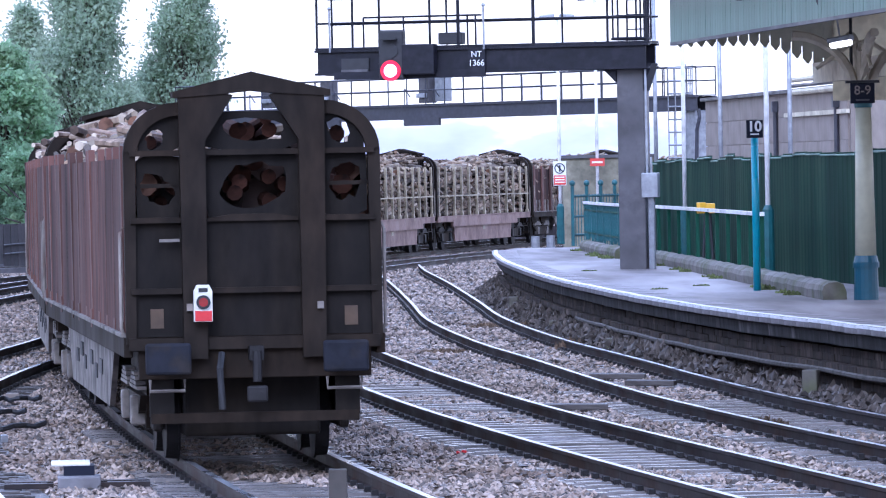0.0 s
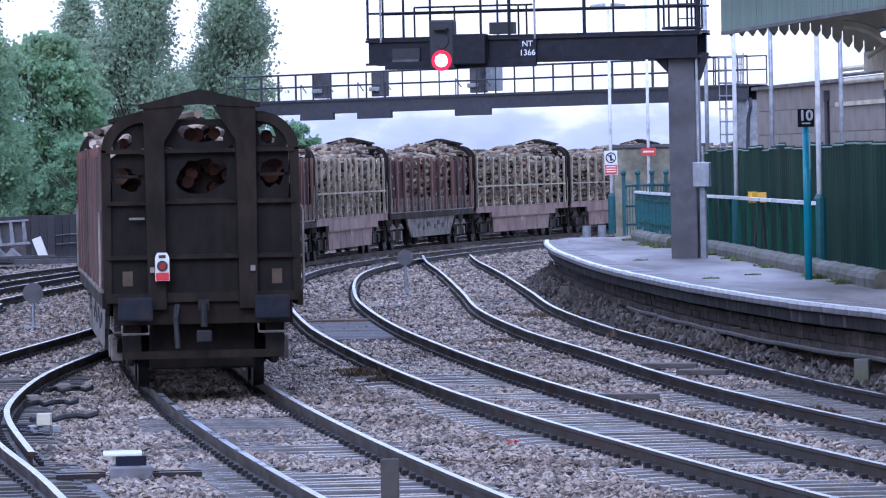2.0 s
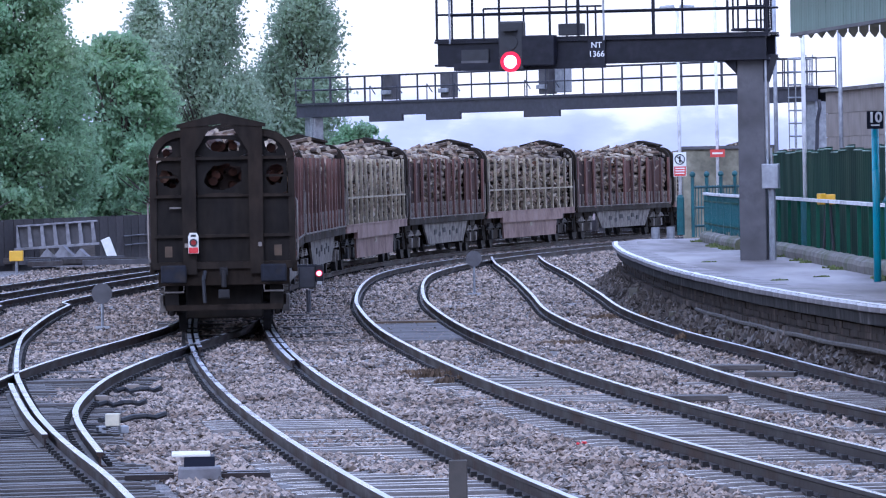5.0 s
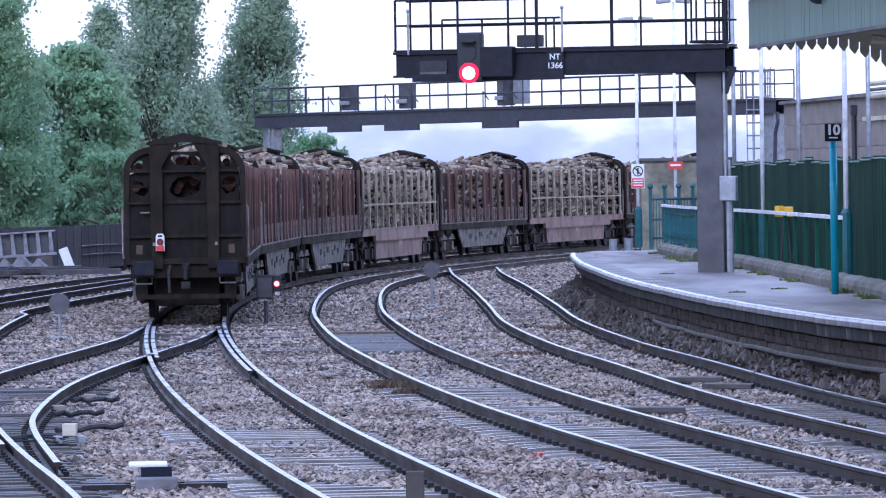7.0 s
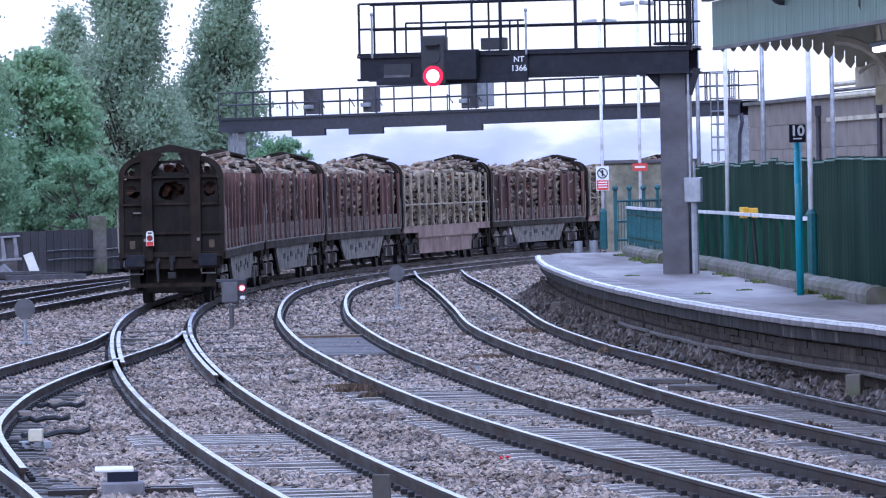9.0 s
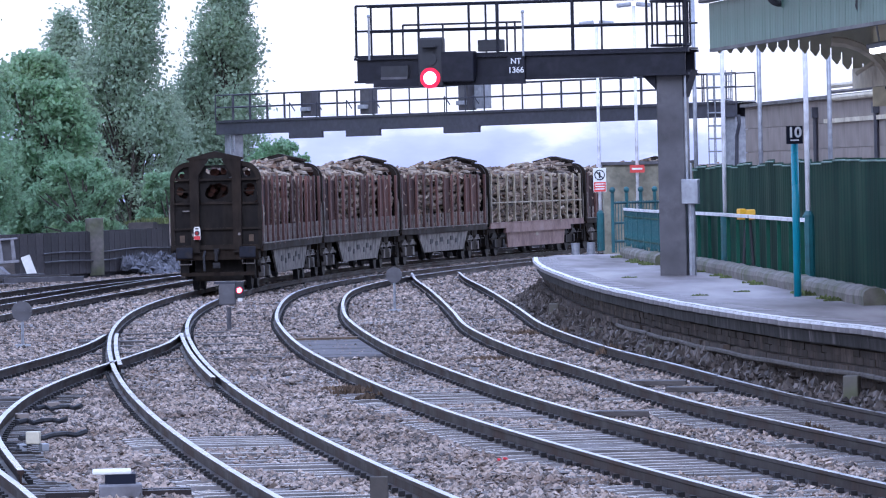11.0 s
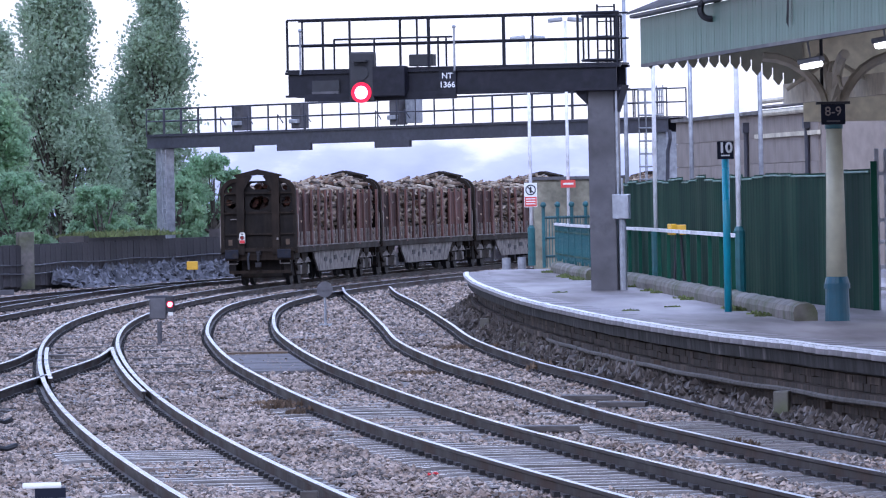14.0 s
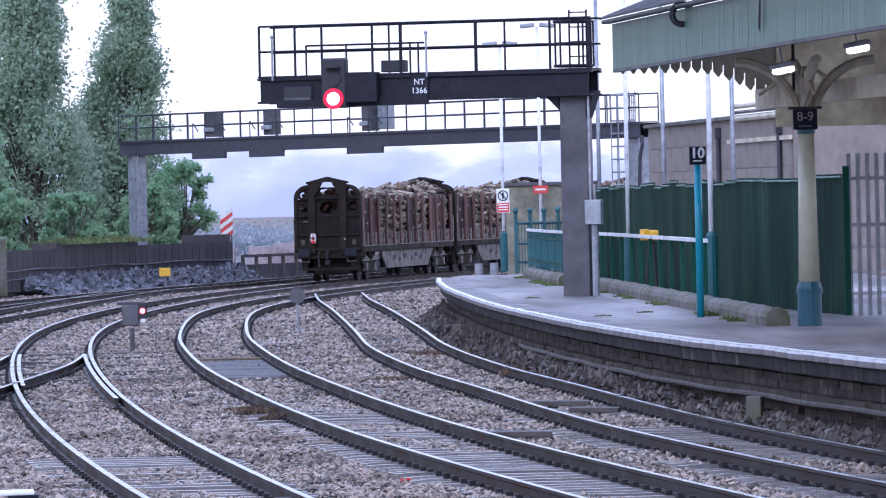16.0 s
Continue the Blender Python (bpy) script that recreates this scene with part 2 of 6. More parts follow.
M_SIGNDARK = material("navy_sign", (0.008, 0.01, 0.022), 0.6, vary=0.05, bump=0, spec=0.2)
M_SIGNWHITE = material("sign_white", (0.8, 0.8, 0.8), 0.4, vary=0.05, bump=0)
M_SIGNRED = material("sign_red", (0.6, 0.06, 0.05), 0.4, vary=0.05, bump=0)
M_STUMP = material("damp_brown_concrete", (0.07, 0.058, 0.05), 0.75, stain=(0.04, 0.035, 0.03), stain_scale=6)
M_TRUNK = material("tree_bark", (0.10, 0.085, 0.07), 0.85)
# Leaf colours set far paler than foliage, with distance haze put in.
M_POPLAR = material("hazed_poplar_leaves", (0.36, 0.45, 0.32), 0.6, vary=0.15, scale=0.5, stain=(0.43, 0.51, 0.36), stain_scale=0.35, island=0.22, bump=0, leafy=0.6, spec=0.2)
M_LEAF = material("hazed_broadleaf_leaves", (0.31, 0.46, 0.28), 0.6, vary=0.2, scale=0.5, stain=(0.41, 0.53, 0.31), stain_scale=0.3, island=0.2, bump=0, leafy=0.6, spec=0.2)
# Distance haze is put into the next two pale base colours.
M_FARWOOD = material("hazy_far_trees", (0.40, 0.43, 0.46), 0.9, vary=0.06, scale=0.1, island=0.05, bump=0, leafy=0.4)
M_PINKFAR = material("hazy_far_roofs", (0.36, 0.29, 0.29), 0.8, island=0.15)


# ---- building blocks ----
def box(bm, c, s, rz=0.0, rx=0.0, ry=0.0, bevel=0.0):
    """A box of size s round the centre c."""
    m = pose(*c, rx, ry, rz) @ Matrix.Diagonal((*s, 1))
    made = bmesh.ops.create_cube(bm, size=1, matrix=m)["verts"]
    if bevel:
        edges = list({e for v in made for e in v.link_edges})
        bmesh.ops.bevel(bm, geom=edges, offset=bevel, segments=2, affect="EDGES", profile=0.5)


def new_box(c, s, bevel=0.0, rz=0.0):
    bm = bmesh.new()
    box(bm, c, s, rz, bevel=bevel)
    return bm


def rod(bm, a, b, r, r2=None, n=8):
    """A round bar from a to b."""
    a, b = Vector(a), Vector(b)
    d = b - a
    m = Matrix.Translation((a + b) / 2) @ d.to_track_quat("Z", "Y").to_matrix().to_4x4()
    bmesh.ops.create_cone(bm, cap_ends=True, segments=n, radius1=r, radius2=r if r2 is None else r2, depth=d.length, matrix=m)


def prism(bm, outline, y0, y1):
    """A plate with an outline in x and z, from y0 to y1."""
    a = [bm.verts.new((x, y0, z)) for x, z in outline]
    b = [bm.verts.new((x, y1, z)) for x, z in outline]
    bm.faces.new(a)
    bm.faces.new(b[::-1])
    for i in range(len(a)):
        j = (i + 1) % len(a)
        bm.faces.new((a[j], a[i], b[i], b[j]))


def sheet(bm, rows):
    """Quads between rows of points."""
    vs = [[bm.verts.new(p) for p in r] for r in rows]
    for r0, r1 in zip(vs, vs[1:]):
        for i in range(len(r0) - 1):
            bm.faces.new((r0[i], r0[i + 1], r1[i + 1], r1[i]))


def finish(bm, name, mats, smooth=False):
    me = bpy.data.meshes.new(name)
    bmesh.ops.recalc_face_normals(bm, faces=bm.faces)
    bm.to_mesh(me)
    bm.free()
    for m in mats if isinstance(mats, (list, tuple)) else [mats]:
        me.materials.append(m)
    if smooth:
        for p in me.polygons:
            p.use_smooth = True
    return me


def part(name, bm, mats, parent=None, label="", smooth=False):
    """Links a bmesh as one mesh object under a thing or a part."""
    ob = new(name, finish(bm, name, mats, smooth))
    ob.parent = parent
    return tagged(ob, label)


def solid(name, boxes, mats, parent=None, label="", bevel=0.0):
    bm = bmesh.new()
    for b in boxes:
        box(bm, *b[:2], *(b[2:]), bevel=bevel)
    return part(name, bm, mats, parent, label)


def thing(name, m, label, category, group="", kind=""):
    ob = new(name)
    ob.matrix_basis = m
    return tagged(ob, label, category, group, kind)


def words(name, text, size, m, mat, parent=None, label="", bold=0.009):
    cu = bpy.data.curves.new(name, "FONT")
    cu.body, cu.size, cu.align_x, cu.align_y, cu.extrude = text, size, "CENTER", "CENTER", 0.004
    cu.offset = size * bold
    tmp = bpy.data.objects.new(name, cu)
    scene.collection.objects.link(tmp)
    me = bpy.data.meshes.new_from_object(tmp.evaluated_get(bpy.context.evaluated_depsgraph_get()))
    bpy.data.objects.remove(tmp)
    me.materials.clear()
    me.materials.append(mat)
    ob = new(name, me)
    ob.parent = parent
    ob.matrix_basis = m
    return tagged(ob, label)


class Line:
    """A smooth line in plan, with places, headings and offsets by its length."""

    def __init__(self, pts, step=0.5):
        pts = [np.array(p, float) for p in pts]
        pts = [2 * pts[0] - pts[1]] + pts + [2 * pts[-1] - pts[-2]]
        out = []
        for p0, p1, p2, p3 in zip(pts, pts[1:], pts[2:], pts[3:]):
            for u in np.linspace(0, 1, 12, endpoint=False):
                out.append(0.5 * (2 * p1 + (p2 - p0) * u + (2 * p0 - 5 * p1 + 4 * p2 - p3) * u * u + (3 * p1 - p0 - 3 * p2 + p3) * u ** 3))
        out.append(pts[-2])
        out = np.array(out)
        s = np.concatenate([[0], np.cumsum(np.hypot(*np.diff(out, axis=0).T))])
        self.length = s[-1]
        self.s = np.linspace(0, s[-1], max(2, int(s[-1] / step)) + 1)
        self.x, self.y = np.interp(self.s, s, out[:, 0]), np.interp(self.s, s, out[:, 1])
        self.turn()

    def turn(self):
        self.th = np.unwrap(np.arctan2(np.gradient(self.x), np.gradient(self.y)))

    def at(self, s, off=0.0):
        x, y, th = (float(np.interp(s, self.s, a)) for a in (self.x, self.y, self.th))
        extra = s - min(max(s, 0), self.length)
        x, y = x + extra * math.sin(th), y + extra * math.cos(th)
        return x + off * math.cos(th), y - off * math.sin(th), th

    def offset(self, d, s0=0.0, s1=None):
        return Line([self.at(s, d)[:2] for s in np.arange(s0, (s1 or self.length) + 0.01, 4.0)])


def sweep(bm, line, profile, z=0.0, off=0.0, s0=0.0, s1=None, step=1.0, closed=True, mat=None):
    """Carries a profile of (across, up) along a line."""
    n = max(2, int(((s1 or line.length) - s0) / step) + 1)
    rings = []
    for s in np.linspace(s0, s1 or line.length, n):
        ring = []
        for u, w in profile:
            x, y, _ = line.at(s, off + u)
            ring.append(bm.verts.new((x, y, z + w)))
        rings.append(ring)
    k = len(profile)
    for a, b in zip(rings, rings[1:]):
        for i in range(k if closed else k - 1):
            f = bm.faces.new((a[i], a[(i + 1) % k], b[(i + 1) % k], b[i]))
            if mat:
                f.material_index = mat(i)
    if closed:
        bm.faces.new(rings[0])
        bm.faces.new(rings[-1][::-1])


# ---- plan of the tracks ----
HEADINGS = [-0.1397, -0.1174, -0.0953, -0.0756, -0.0612, -0.0376, -0.0018, 0.0349, 0.076, 0.118, 0.1558, 0.1947, 0.231, 0.2673, 0.3036, 0.3398, 0.35, 0.35]


def main_line():
    x, y, pts = 0.144, 43.7, []
    for s in np.arange(0, 320.1, 1.0):
        if s % 5 == 0:
            pts.append((x, y))
        th = np.interp(s + 0.5, np.arange(18) * 19.0, HEADINGS)
        x, y = x + math.sin(th), y + math.cos(th)
    return Line(pts)


MAIN = main_line()
BEHIND = [(0.144 + 0.1406 * d, 43.7 - d) for d in (86, 66, 46, 28, 14)]
T1 = Line(BEHIND + [MAIN.at(s)[:2] for s in np.arange(0, 320, 10)])
T0 = Line([(-4.57 + 0.1406 * (51.3 - y), y) for y in (-36, -15, 6, 24, 38)] + [(-4.58, 51.31), (-5.14, 55.6), (-5.58, 58.88), (-6.2, 63.25), (-6.88, 68.32), (-7.61, 74.22), (-8.65, 83.45), (-9.29, 89.61), (-10.39, 101.5), (-11.13, 110.64),
           (-11.92, 123.74), (-12.42, 134.8), (-12.78, 146.5)] + [T1.offset(-4.0 - d).at(s)[:2] for s, d in ((252, 0.25), (270, 0.1), (290, 0.0), (310, 0.0), (330, 0.0), (350, 0.0), (370, 0.0), (390, 0.0))])
T2 = Line([(12.07, -7.61), (8.95, 13.31), (5.90, 33.81), (3.25, 50.95), (1.41, 63.82), (0.00, 74.80), (-1.10, 85.03), (-2.09, 95.86), (-3.19, 109.59), (-4.10, 124.28), (-4.70, 136.83), (-5.21, 154.33), (-5.33, 168.46),
           (-4.89, 180.85), (-3.98, 192.62), (-2.41, 206.13), (-0.22, 221.11), (2.94, 238.20), (7.78, 255.91), (14.38, 273.89)])
T3 = Line([(16.10, -7.61), (12.93, 13.31), (9.38, 33.55), (6.58, 50.58), (4.67, 63.36), (3.25, 74.46), (2.41, 82.88), (1.57, 93.40), (0.58, 105.49), (-0.32, 121.38), (-0.82, 137.76), (-1.36, 154.93), (-1.81, 168.13), (-2.42, 184.42), (-2.77, 197.79)])
CROSS = Line([(-4.96, 54.56), (-5.83, 62.14), (-6.80, 70.73), (-7.26, 76.38), (-7.62, 84.71), (-7.70, 91.64), (-7.60, 99.31), (-7.41, 106.95), (-7.31, 113.64), (-7.46, 121.35)])
SIDE = Line([(-17.84, 86.76), (-17.18, 110.18), (-16.21, 129.50), (-15.35, 148.75), (-14.59, 167.94), (-13.53, 186.93), (-11.53, 205.40), (-8.72, 221.38)])
GAUGE = 0.7525
PLATFORM_Z = 0.85
EDGE = Line([(16.73, 3.80), (11.72, 29.30), (8.15, 52.72), (5.18, 72.75), (4.22, 80.43), (3.50, 86.02), (2.73, 94.46), (2.08, 103.27), (1.33, 116.27), (0.87, 128.25), (0.46, 142.67), (0.32, 154.73), (0.34, 160.71)])


# ---- ground ----
def ground():
    xs = np.concatenate([[-1500, -400, -120, -60], np.arange(-33, 24.1, 0.6), [50, 120, 400, 1500]])
    ys = np.concatenate([[-300, -60], np.arange(-10, 275.1, 1.3), [330, 450, 900, 2500]])
    X, Yy = np.meshgrid(xs, ys)
    Z = np.full(X.shape, -0.2)
    for i in range(X.shape[0]):
        for j in range(X.shape[1]):
            x, y = X[i, j], Yy[i, j]
            if -33 <= x <= 24 and -10 <= y <= 275:
                Z[i, j] += 0.035 * noise.noise((x * 0.7, y * 0.7, 0)) + 0.03 * noise.noise((x * 0.15, y * 0.15, 3))
    w = X.shape[1]
    verts = np.stack([X.ravel(), Yy.ravel(), Z.ravel()], 1).tolist()
    faces = [(i * w + j, i * w + j + 1, (i + 1) * w + j + 1, (i + 1) * w + j) for i in range(len(ys) - 1) for j in range(w - 1)]
    me = bpy.data.meshes.new("ground")
    me.from_pydata(verts, [], faces)
    me.materials.append(M_BALLAST)
    for p in me.polygons:
        p.use_smooth = True
    return tagged(new("ground", me), "damp grey-brown railway ballast between the tracks", "ground", kind="structure")


GROUND = ground()


def pebbles(name, count, area, size, mat, z, label, seed):
    """Loose angular stones as one mesh."""
    rng = np.random.default_rng(seed)
    x = rng.uniform(area[0], area[1], count)
    y = area[2] * (area[3] / area[2]) ** rng.uniform(0, 1, count)
    dirs = np.array([(1, 0, 0), (-1, 0, 0), (0, 1, 0), (0, -1, 0), (0, 0, 1), (0, 0, -1)], float)
    tri = np.array([(0, 2, 4), (2, 1, 4), (1, 3, 4), (3, 0, 4), (2, 0, 5), (1, 2, 5), (3, 1, 5), (0, 3, 5)])
    r = rng.uniform(0.55, 1.0, (count, 6, 1)) * size * rng.uniform(0.6, 1.25, (count, 1, 1))
    v = dirs[None] * r + rng.normal(0, size * 0.22, (count, 6, 3))
    drop = np.zeros(count)
    a = rng.uniform(0, 6.28, count)
    c, s = np.cos(a)[:, None], np.sin(a)[:, None]
    v = np.stack([v[..., 0] * c - v[..., 1] * s, v[..., 0] * s + v[..., 1] * c, v[..., 2] * 0.7], -1)
    for line, near in ((T1, 70.0), (T2, 86.0), (T3, 86.0), (T0, 86.0), (CROSS, 90.0)):
        inside = (np.abs(x - np.interp(y, line.y, line.x)) < 1.3) & (y < near + 9 * np.sin(y * 0.7 + near)) & (np.sin(y * 0.5 + near + x) > -0.75)
        drop = drop + (0.085 if line is T0 else 0.055) * inside
    v += np.stack([x, y, -drop + z + rng.uniform(-0.02, 0.025, count)], -1)[:, None]
    me = bpy.data.meshes.new(name)
    me.from_pydata(v.reshape(-1, 3), [], (tri[None] + 6 * np.arange(count)[:, None, None]).reshape(-1, 3))
    me.materials.append(mat)
    return tagged(new(name, me), label, "ballast", kind="stuff")


# ---- tracks ----
RAIL_PROFILE = [(-0.036, 0.0), (-0.036, -0.035), (-0.01, -0.05), (-0.01, -0.13), (-0.07, -0.145), (-0.07, -0.158), (0.07, -0.158), (0.07, -0.145), (0.01, -0.13), (0.01, -0.05), (0.036, -0.035), (0.036, 0.0)]


def rail(track, line, off, s0=0.0, s1=None):
    bm = bmesh.new()
    sweep(bm, line, RAIL_PROFILE, 0.0, off, s0, s1, 1.6, mat=lambda i: 1 if i == 11 else 0)
    return part("rail", bm, [M_RAIL, M_HEAD], track, "steel rail with a polished wet head")


def track(name, line, label, s0, s1, mat=M_SLEEPER, near=0.0, seed=1, low=0.0):
    """A track > two rails, single sleepers in its near stretch, the far ones joined, and the clips."""
    rng = random.Random(seed)
    ob = thing(name, Matrix(), label, "railway track")
    for off in (-GAUGE, GAUGE):
        rail(ob, line, off, s0, s1)
    base = bmesh.new()
    box(base, (0, 0, -0.07), (2.5, 0.26, 0.14))
    box(base, (0, 0, 0.004), (2.3, 0.2, 0.012))
    me = finish(base, "sleeper", mat)
    far, clips = bmesh.new(), bmesh.new()
    s, made = s0 + 0.3, 0
    while s < (s1 or line.length):
        x, y, th = line.at(s)
        bury = min(1.0, max(0.0, (y - (72 if seed == 1 else 90)) / 13)) * 0.05 + 0.03 * max(0.0, noise.noise((s * 0.09, seed * 5.0, 0)) - 0.1)
        z = -0.166 - low + rng.uniform(-0.012, 0.006) - (bury if mat is M_SLEEPER else bury * 0.5)
        if near < y < 150 and made < 290:
            piece = new("sleeper", me)
            piece.parent = ob
            piece.matrix_basis = pose(x, y, z, 0, rng.uniform(-0.4, 0.4), -math.degrees(th) + rng.uniform(-0.6, 0.6))
            made += 1
        else:
            box(far, (x, y, z - 0.07), (2.5, 0.26, 0.14), -math.degrees(th))
        if 46 < y < 190:
            for off in (-GAUGE - 0.1, -GAUGE + 0.1, GAUGE - 0.1, GAUGE + 0.1):
                cx, cy, _ = line.at(s, off)
                box(clips, (cx, cy, -0.135), (0.06, 0.11, 0.05), -math.degrees(th))
        s += 0.65
    tagged(part("far_sleepers", far, mat, ob), kind="stuff")
    tagged(part("rail_clips", clips, M_CLIP, ob), kind="stuff")
    return ob


def at_y(line, y):
    return float(np.interp(y, line.y, line.s))


track("main_track", T1, "curved main track with polished rails on ballasted concrete sleepers", at_y(T1, -40), None, near=46, seed=1)
track("centre_track", T2, "curved centre track with wet concrete sleepers", 0, None, near=46, seed=2)
track("platform_track", T3, "curved platform track with grimy concrete sleepers", 0, None, near=46, seed=3, low=0.005)
track("outer_track", T0, "curved outer track on dark timber sleepers", at_y(T0, -30), None, M_TIMBER, near=46, seed=4)
track("crossover_track", CROSS, "crossover track linking the outer and main tracks", at_y(CROSS, 62.5), None, M_TIMBER, near=46, seed=5, low=0.012)
track("siding_track", SIDE, "rusty siding track joining the outer track", 0, None, M_TIMBER, near=400, seed=6)


def check_rail(owner, line, off, y0, y1, label):
    bm = bmesh.new()
    sweep(bm, line, RAIL_PROFILE, 0.004, off, at_y(line, y0), at_y(line, y1), 1.6, mat=lambda i: 1 if i == 11 else 0)
    part("check_rail", bm, [M_RAIL, M_HEAD], owner, label)


def turnout_fittings():
    ob = thing("turnout_fittings", Matrix(), "check rails and dark timbers at the track crossings", "turnout")
    check_rail(ob, T1, GAUGE - 0.12, 92, 121, "bright check rail beside the running rail")
    check_rail(ob, T1, -GAUGE + 0.12, 100, 122, "bright check rail beside the running rail")
    check_rail(ob, T0, -GAUGE + 0.12, 80, 98, "bright check rail beside the running rail")
    check_rail(ob, T0, GAUGE - 0.13, 67, 84, "bright check rail beside the running rail")
    stub = Line([(-8.6, 78.0), (-9.7, 90.0), (-10.35, 99.5), (-10.44, 105.3), (-10.73, 113.6), (-11.2, 122.0)])
    check_rail(ob, stub, 0.0, 88, 114, "diverging rail running into the crossing")
    for line, ys in ((T0, (80, 85, 89, 93, 98, 104, 110)), (T1, (108, 113, 118, 124, 128))):
        for y in ys:
            x, yy, th = line.at(at_y(line, y))
            o = part("long_timber", new_box((0, 0, 0), (3.7, 0.3, 0.12), 0.01), M_TIMBER, ob)
            o.matrix_basis = pose(x + 0.4, yy, -0.2, 0, 0, -math.degrees(th))


turnout_fittings()


def oily_bed():
    bm = bmesh.new()
    sweep(bm, T0, [(-1.5, -0.02), (-1.3, 0.012), (1.1, 0.012), (1.3, -0.02)], -0.19, 0, at_y(T0, 40), at_y(T0, 80), 0.8, closed=False)
    tagged(part("oily_bed", bm, M_OIL), "black oil-stained ballast under the switch timbers", "ground", kind="structure")


M_OIL = material("oily_ballast", (0.05, 0.043, 0.04), 0.5, vary=0.6, scale=14, stain=(0.12, 0.1, 0.09), stain_scale=4, stain_at=0.6, bump=0.3)
oily_bed()


# ---- the platform ----
def platform():
    ob = thing("platform", Matrix(), "curved station platform with a white-painted edge and sooty brick face", "platform", kind="structure")
    bm = bmesh.new()
    n = 90
    ss = np.linspace(0, EDGE.length, n)
    front = [EDGE.at(s, 0.3)[:2] for s in ss] + [(0.88, 164.92), (1.57, 169.97), (2.35, 176.05)]
    rows = []
    for i, (x, y) in enumerate(front):
        reach = 26 if y < 95 else 10
        rows.append([(x + u, y, PLATFORM_Z + 0.003 * noise.noise((x + u, y * 0.3, 1)) - (0.0 if y < 167 else 0.06 * (y - 167))) for u in (0, 0.6, 1.4, 2.4, 3.6, 5, reach)])
    sheet(bm, rows)
    part("surface", bm, M_PLATFORM, ob, "worn wet asphalt platform surface", smooth=True)
    # coping stones with a worn white line
    size = 0.9
    count = int(EDGE.length / size)
    stone = bmesh.new()
    box(stone, (0.06, 0, -0.055), (0.62, size - 0.012, 0.11), bevel=0.008)
    me = finish(stone, "coping_stone", M_COPING)
    line = bmesh.new()
    box(line, (-0.175, 0, 0.004), (0.1, size - 0.006, 0.008))
    me2 = finish(line, "white_line", M_WHITE)
    face = bmesh.new()
    box(face, (-0.25, 0, -0.02), (0.012, size - 0.02, 0.035))
    me3 = finish(face, "white_edge", M_WHITE)
    for i in range(count):
        x, y, th = EDGE.at((i + 0.5) * size, 0.0)
        if y < 42:
            continue
        m = pose(x, y, PLATFORM_Z + 0.012 + random.uniform(-0.004, 0.004), 0, 0, -math.degrees(th) + random.uniform(-0.3, 0.3))
        for name, data in (("coping_stone", me), ("white_line", me2), ("white_edge", me3)):
            o = new(name, data)
            o.parent, o.matrix_basis = ob, m @ pose(0.22 + (random.uniform(-0.016, 0.012) if name == "white_line" else 0), 0, 0)
    # face of the platform: mortar core, brick courses, a ledge and a cable pipe
    core = bmesh.new()
    sweep(core, EDGE, [(0.3, -0.4), (0.3, PLATFORM_Z - 0.1), (0.6, PLATFORM_Z - 0.1), (0.6, -0.4)])
    part("wall_core", core, M_MORTAR, ob)
    blocks = bmesh.new()
    box(blocks, (0, 0, 0), (0.13, 0.444, 0.094))
    bme = finish(blocks, "brick", M_BRICK)
    rest = bmesh.new()
    made = 0
    for c in range(7):
        z = -0.12 + c * 0.098
        s = 0.225 * (c % 2)
        while s < EDGE.length:
            x, y, th = EDGE.at(s, (0.25, 0.27, 0.27, 0.27, 0.14, 0.28, 0.28)[c] + random.uniform(-0.006, 0.006))
            tilt = -math.degrees(th) + random.uniform(-0.7, 0.7)
            up = z + random.uniform(-0.006, 0.006)
            if y > 50 and random.random() > (0.06 if c < 5 else 0.0):
                if 66 < y < 96 and made < 300:
                    o = new("brick", bme)
                    o.parent, o.matrix_basis = ob, pose(x, y, up, 0, 0, tilt)
                    made += 1
                else:
                    box(rest, (x, y, up), (0.1, 0.444, 0.094), tilt)
            s += 0.45
    tagged(part("bricks", rest, M_BRICK, ob), kind="stuff")
    beam = bmesh.new()
    sweep(beam, EDGE, [(0.07, 0.57), (0.06, 0.72), (0.03, 0.735), (0.03, 0.755), (0.4, 0.755), (0.4, 0.57)], s0=at_y(EDGE, 44), step=0.6)
    for v in beam.verts:
        v.co += Vector(noise.noise_vector(v.co * 1.1)) * 0.014
    part("edge_beam", beam, M_STREAK, ob, "sooty concrete edge beam with pale streaks")
    pipe = bmesh.new()
    for z, off, r in ((0.22, 0.04, 0.035),):
        for s in np.arange(at_y(EDGE, 51), at_y(EDGE, 110), 1.5):
            a, b = EDGE.at(s, off), EDGE.at(s + 1.5, off)
            rod(pipe, (a[0], a[1], z + 0.008 * math.sin(s)), (b[0], b[1], z + 0.008 * math.sin(s + 1.5)), r, n=6)
    part("cable_pipe", pipe, M_STUMP, ob, "grimy cable pipe along the face")
    return ob


platform()


def support_block(x, y, h):
    bm = bmesh.new()
    box(bm, (0, 0, h / 2 - 0.2), (0.2, 0.2, h + 0.02), bevel=0.02)
    ob = part("concrete_block", bm, M_KERB, None)
    ob.matrix_basis = pose(x, y, 0, 0, 0, random.uniform(-20, 20))
    tagged(ob, "small concrete cable support block on the ballast", "concrete block", "blocks along the platform face")


for yb, h in ((79.5, 0.42), (101.0, 0.3), (114.0, 0.3), (131.0, 0.42)):
    xb = EDGE.at(at_y(EDGE, yb), -0.12)[0]
    support_block(xb, yb, h)


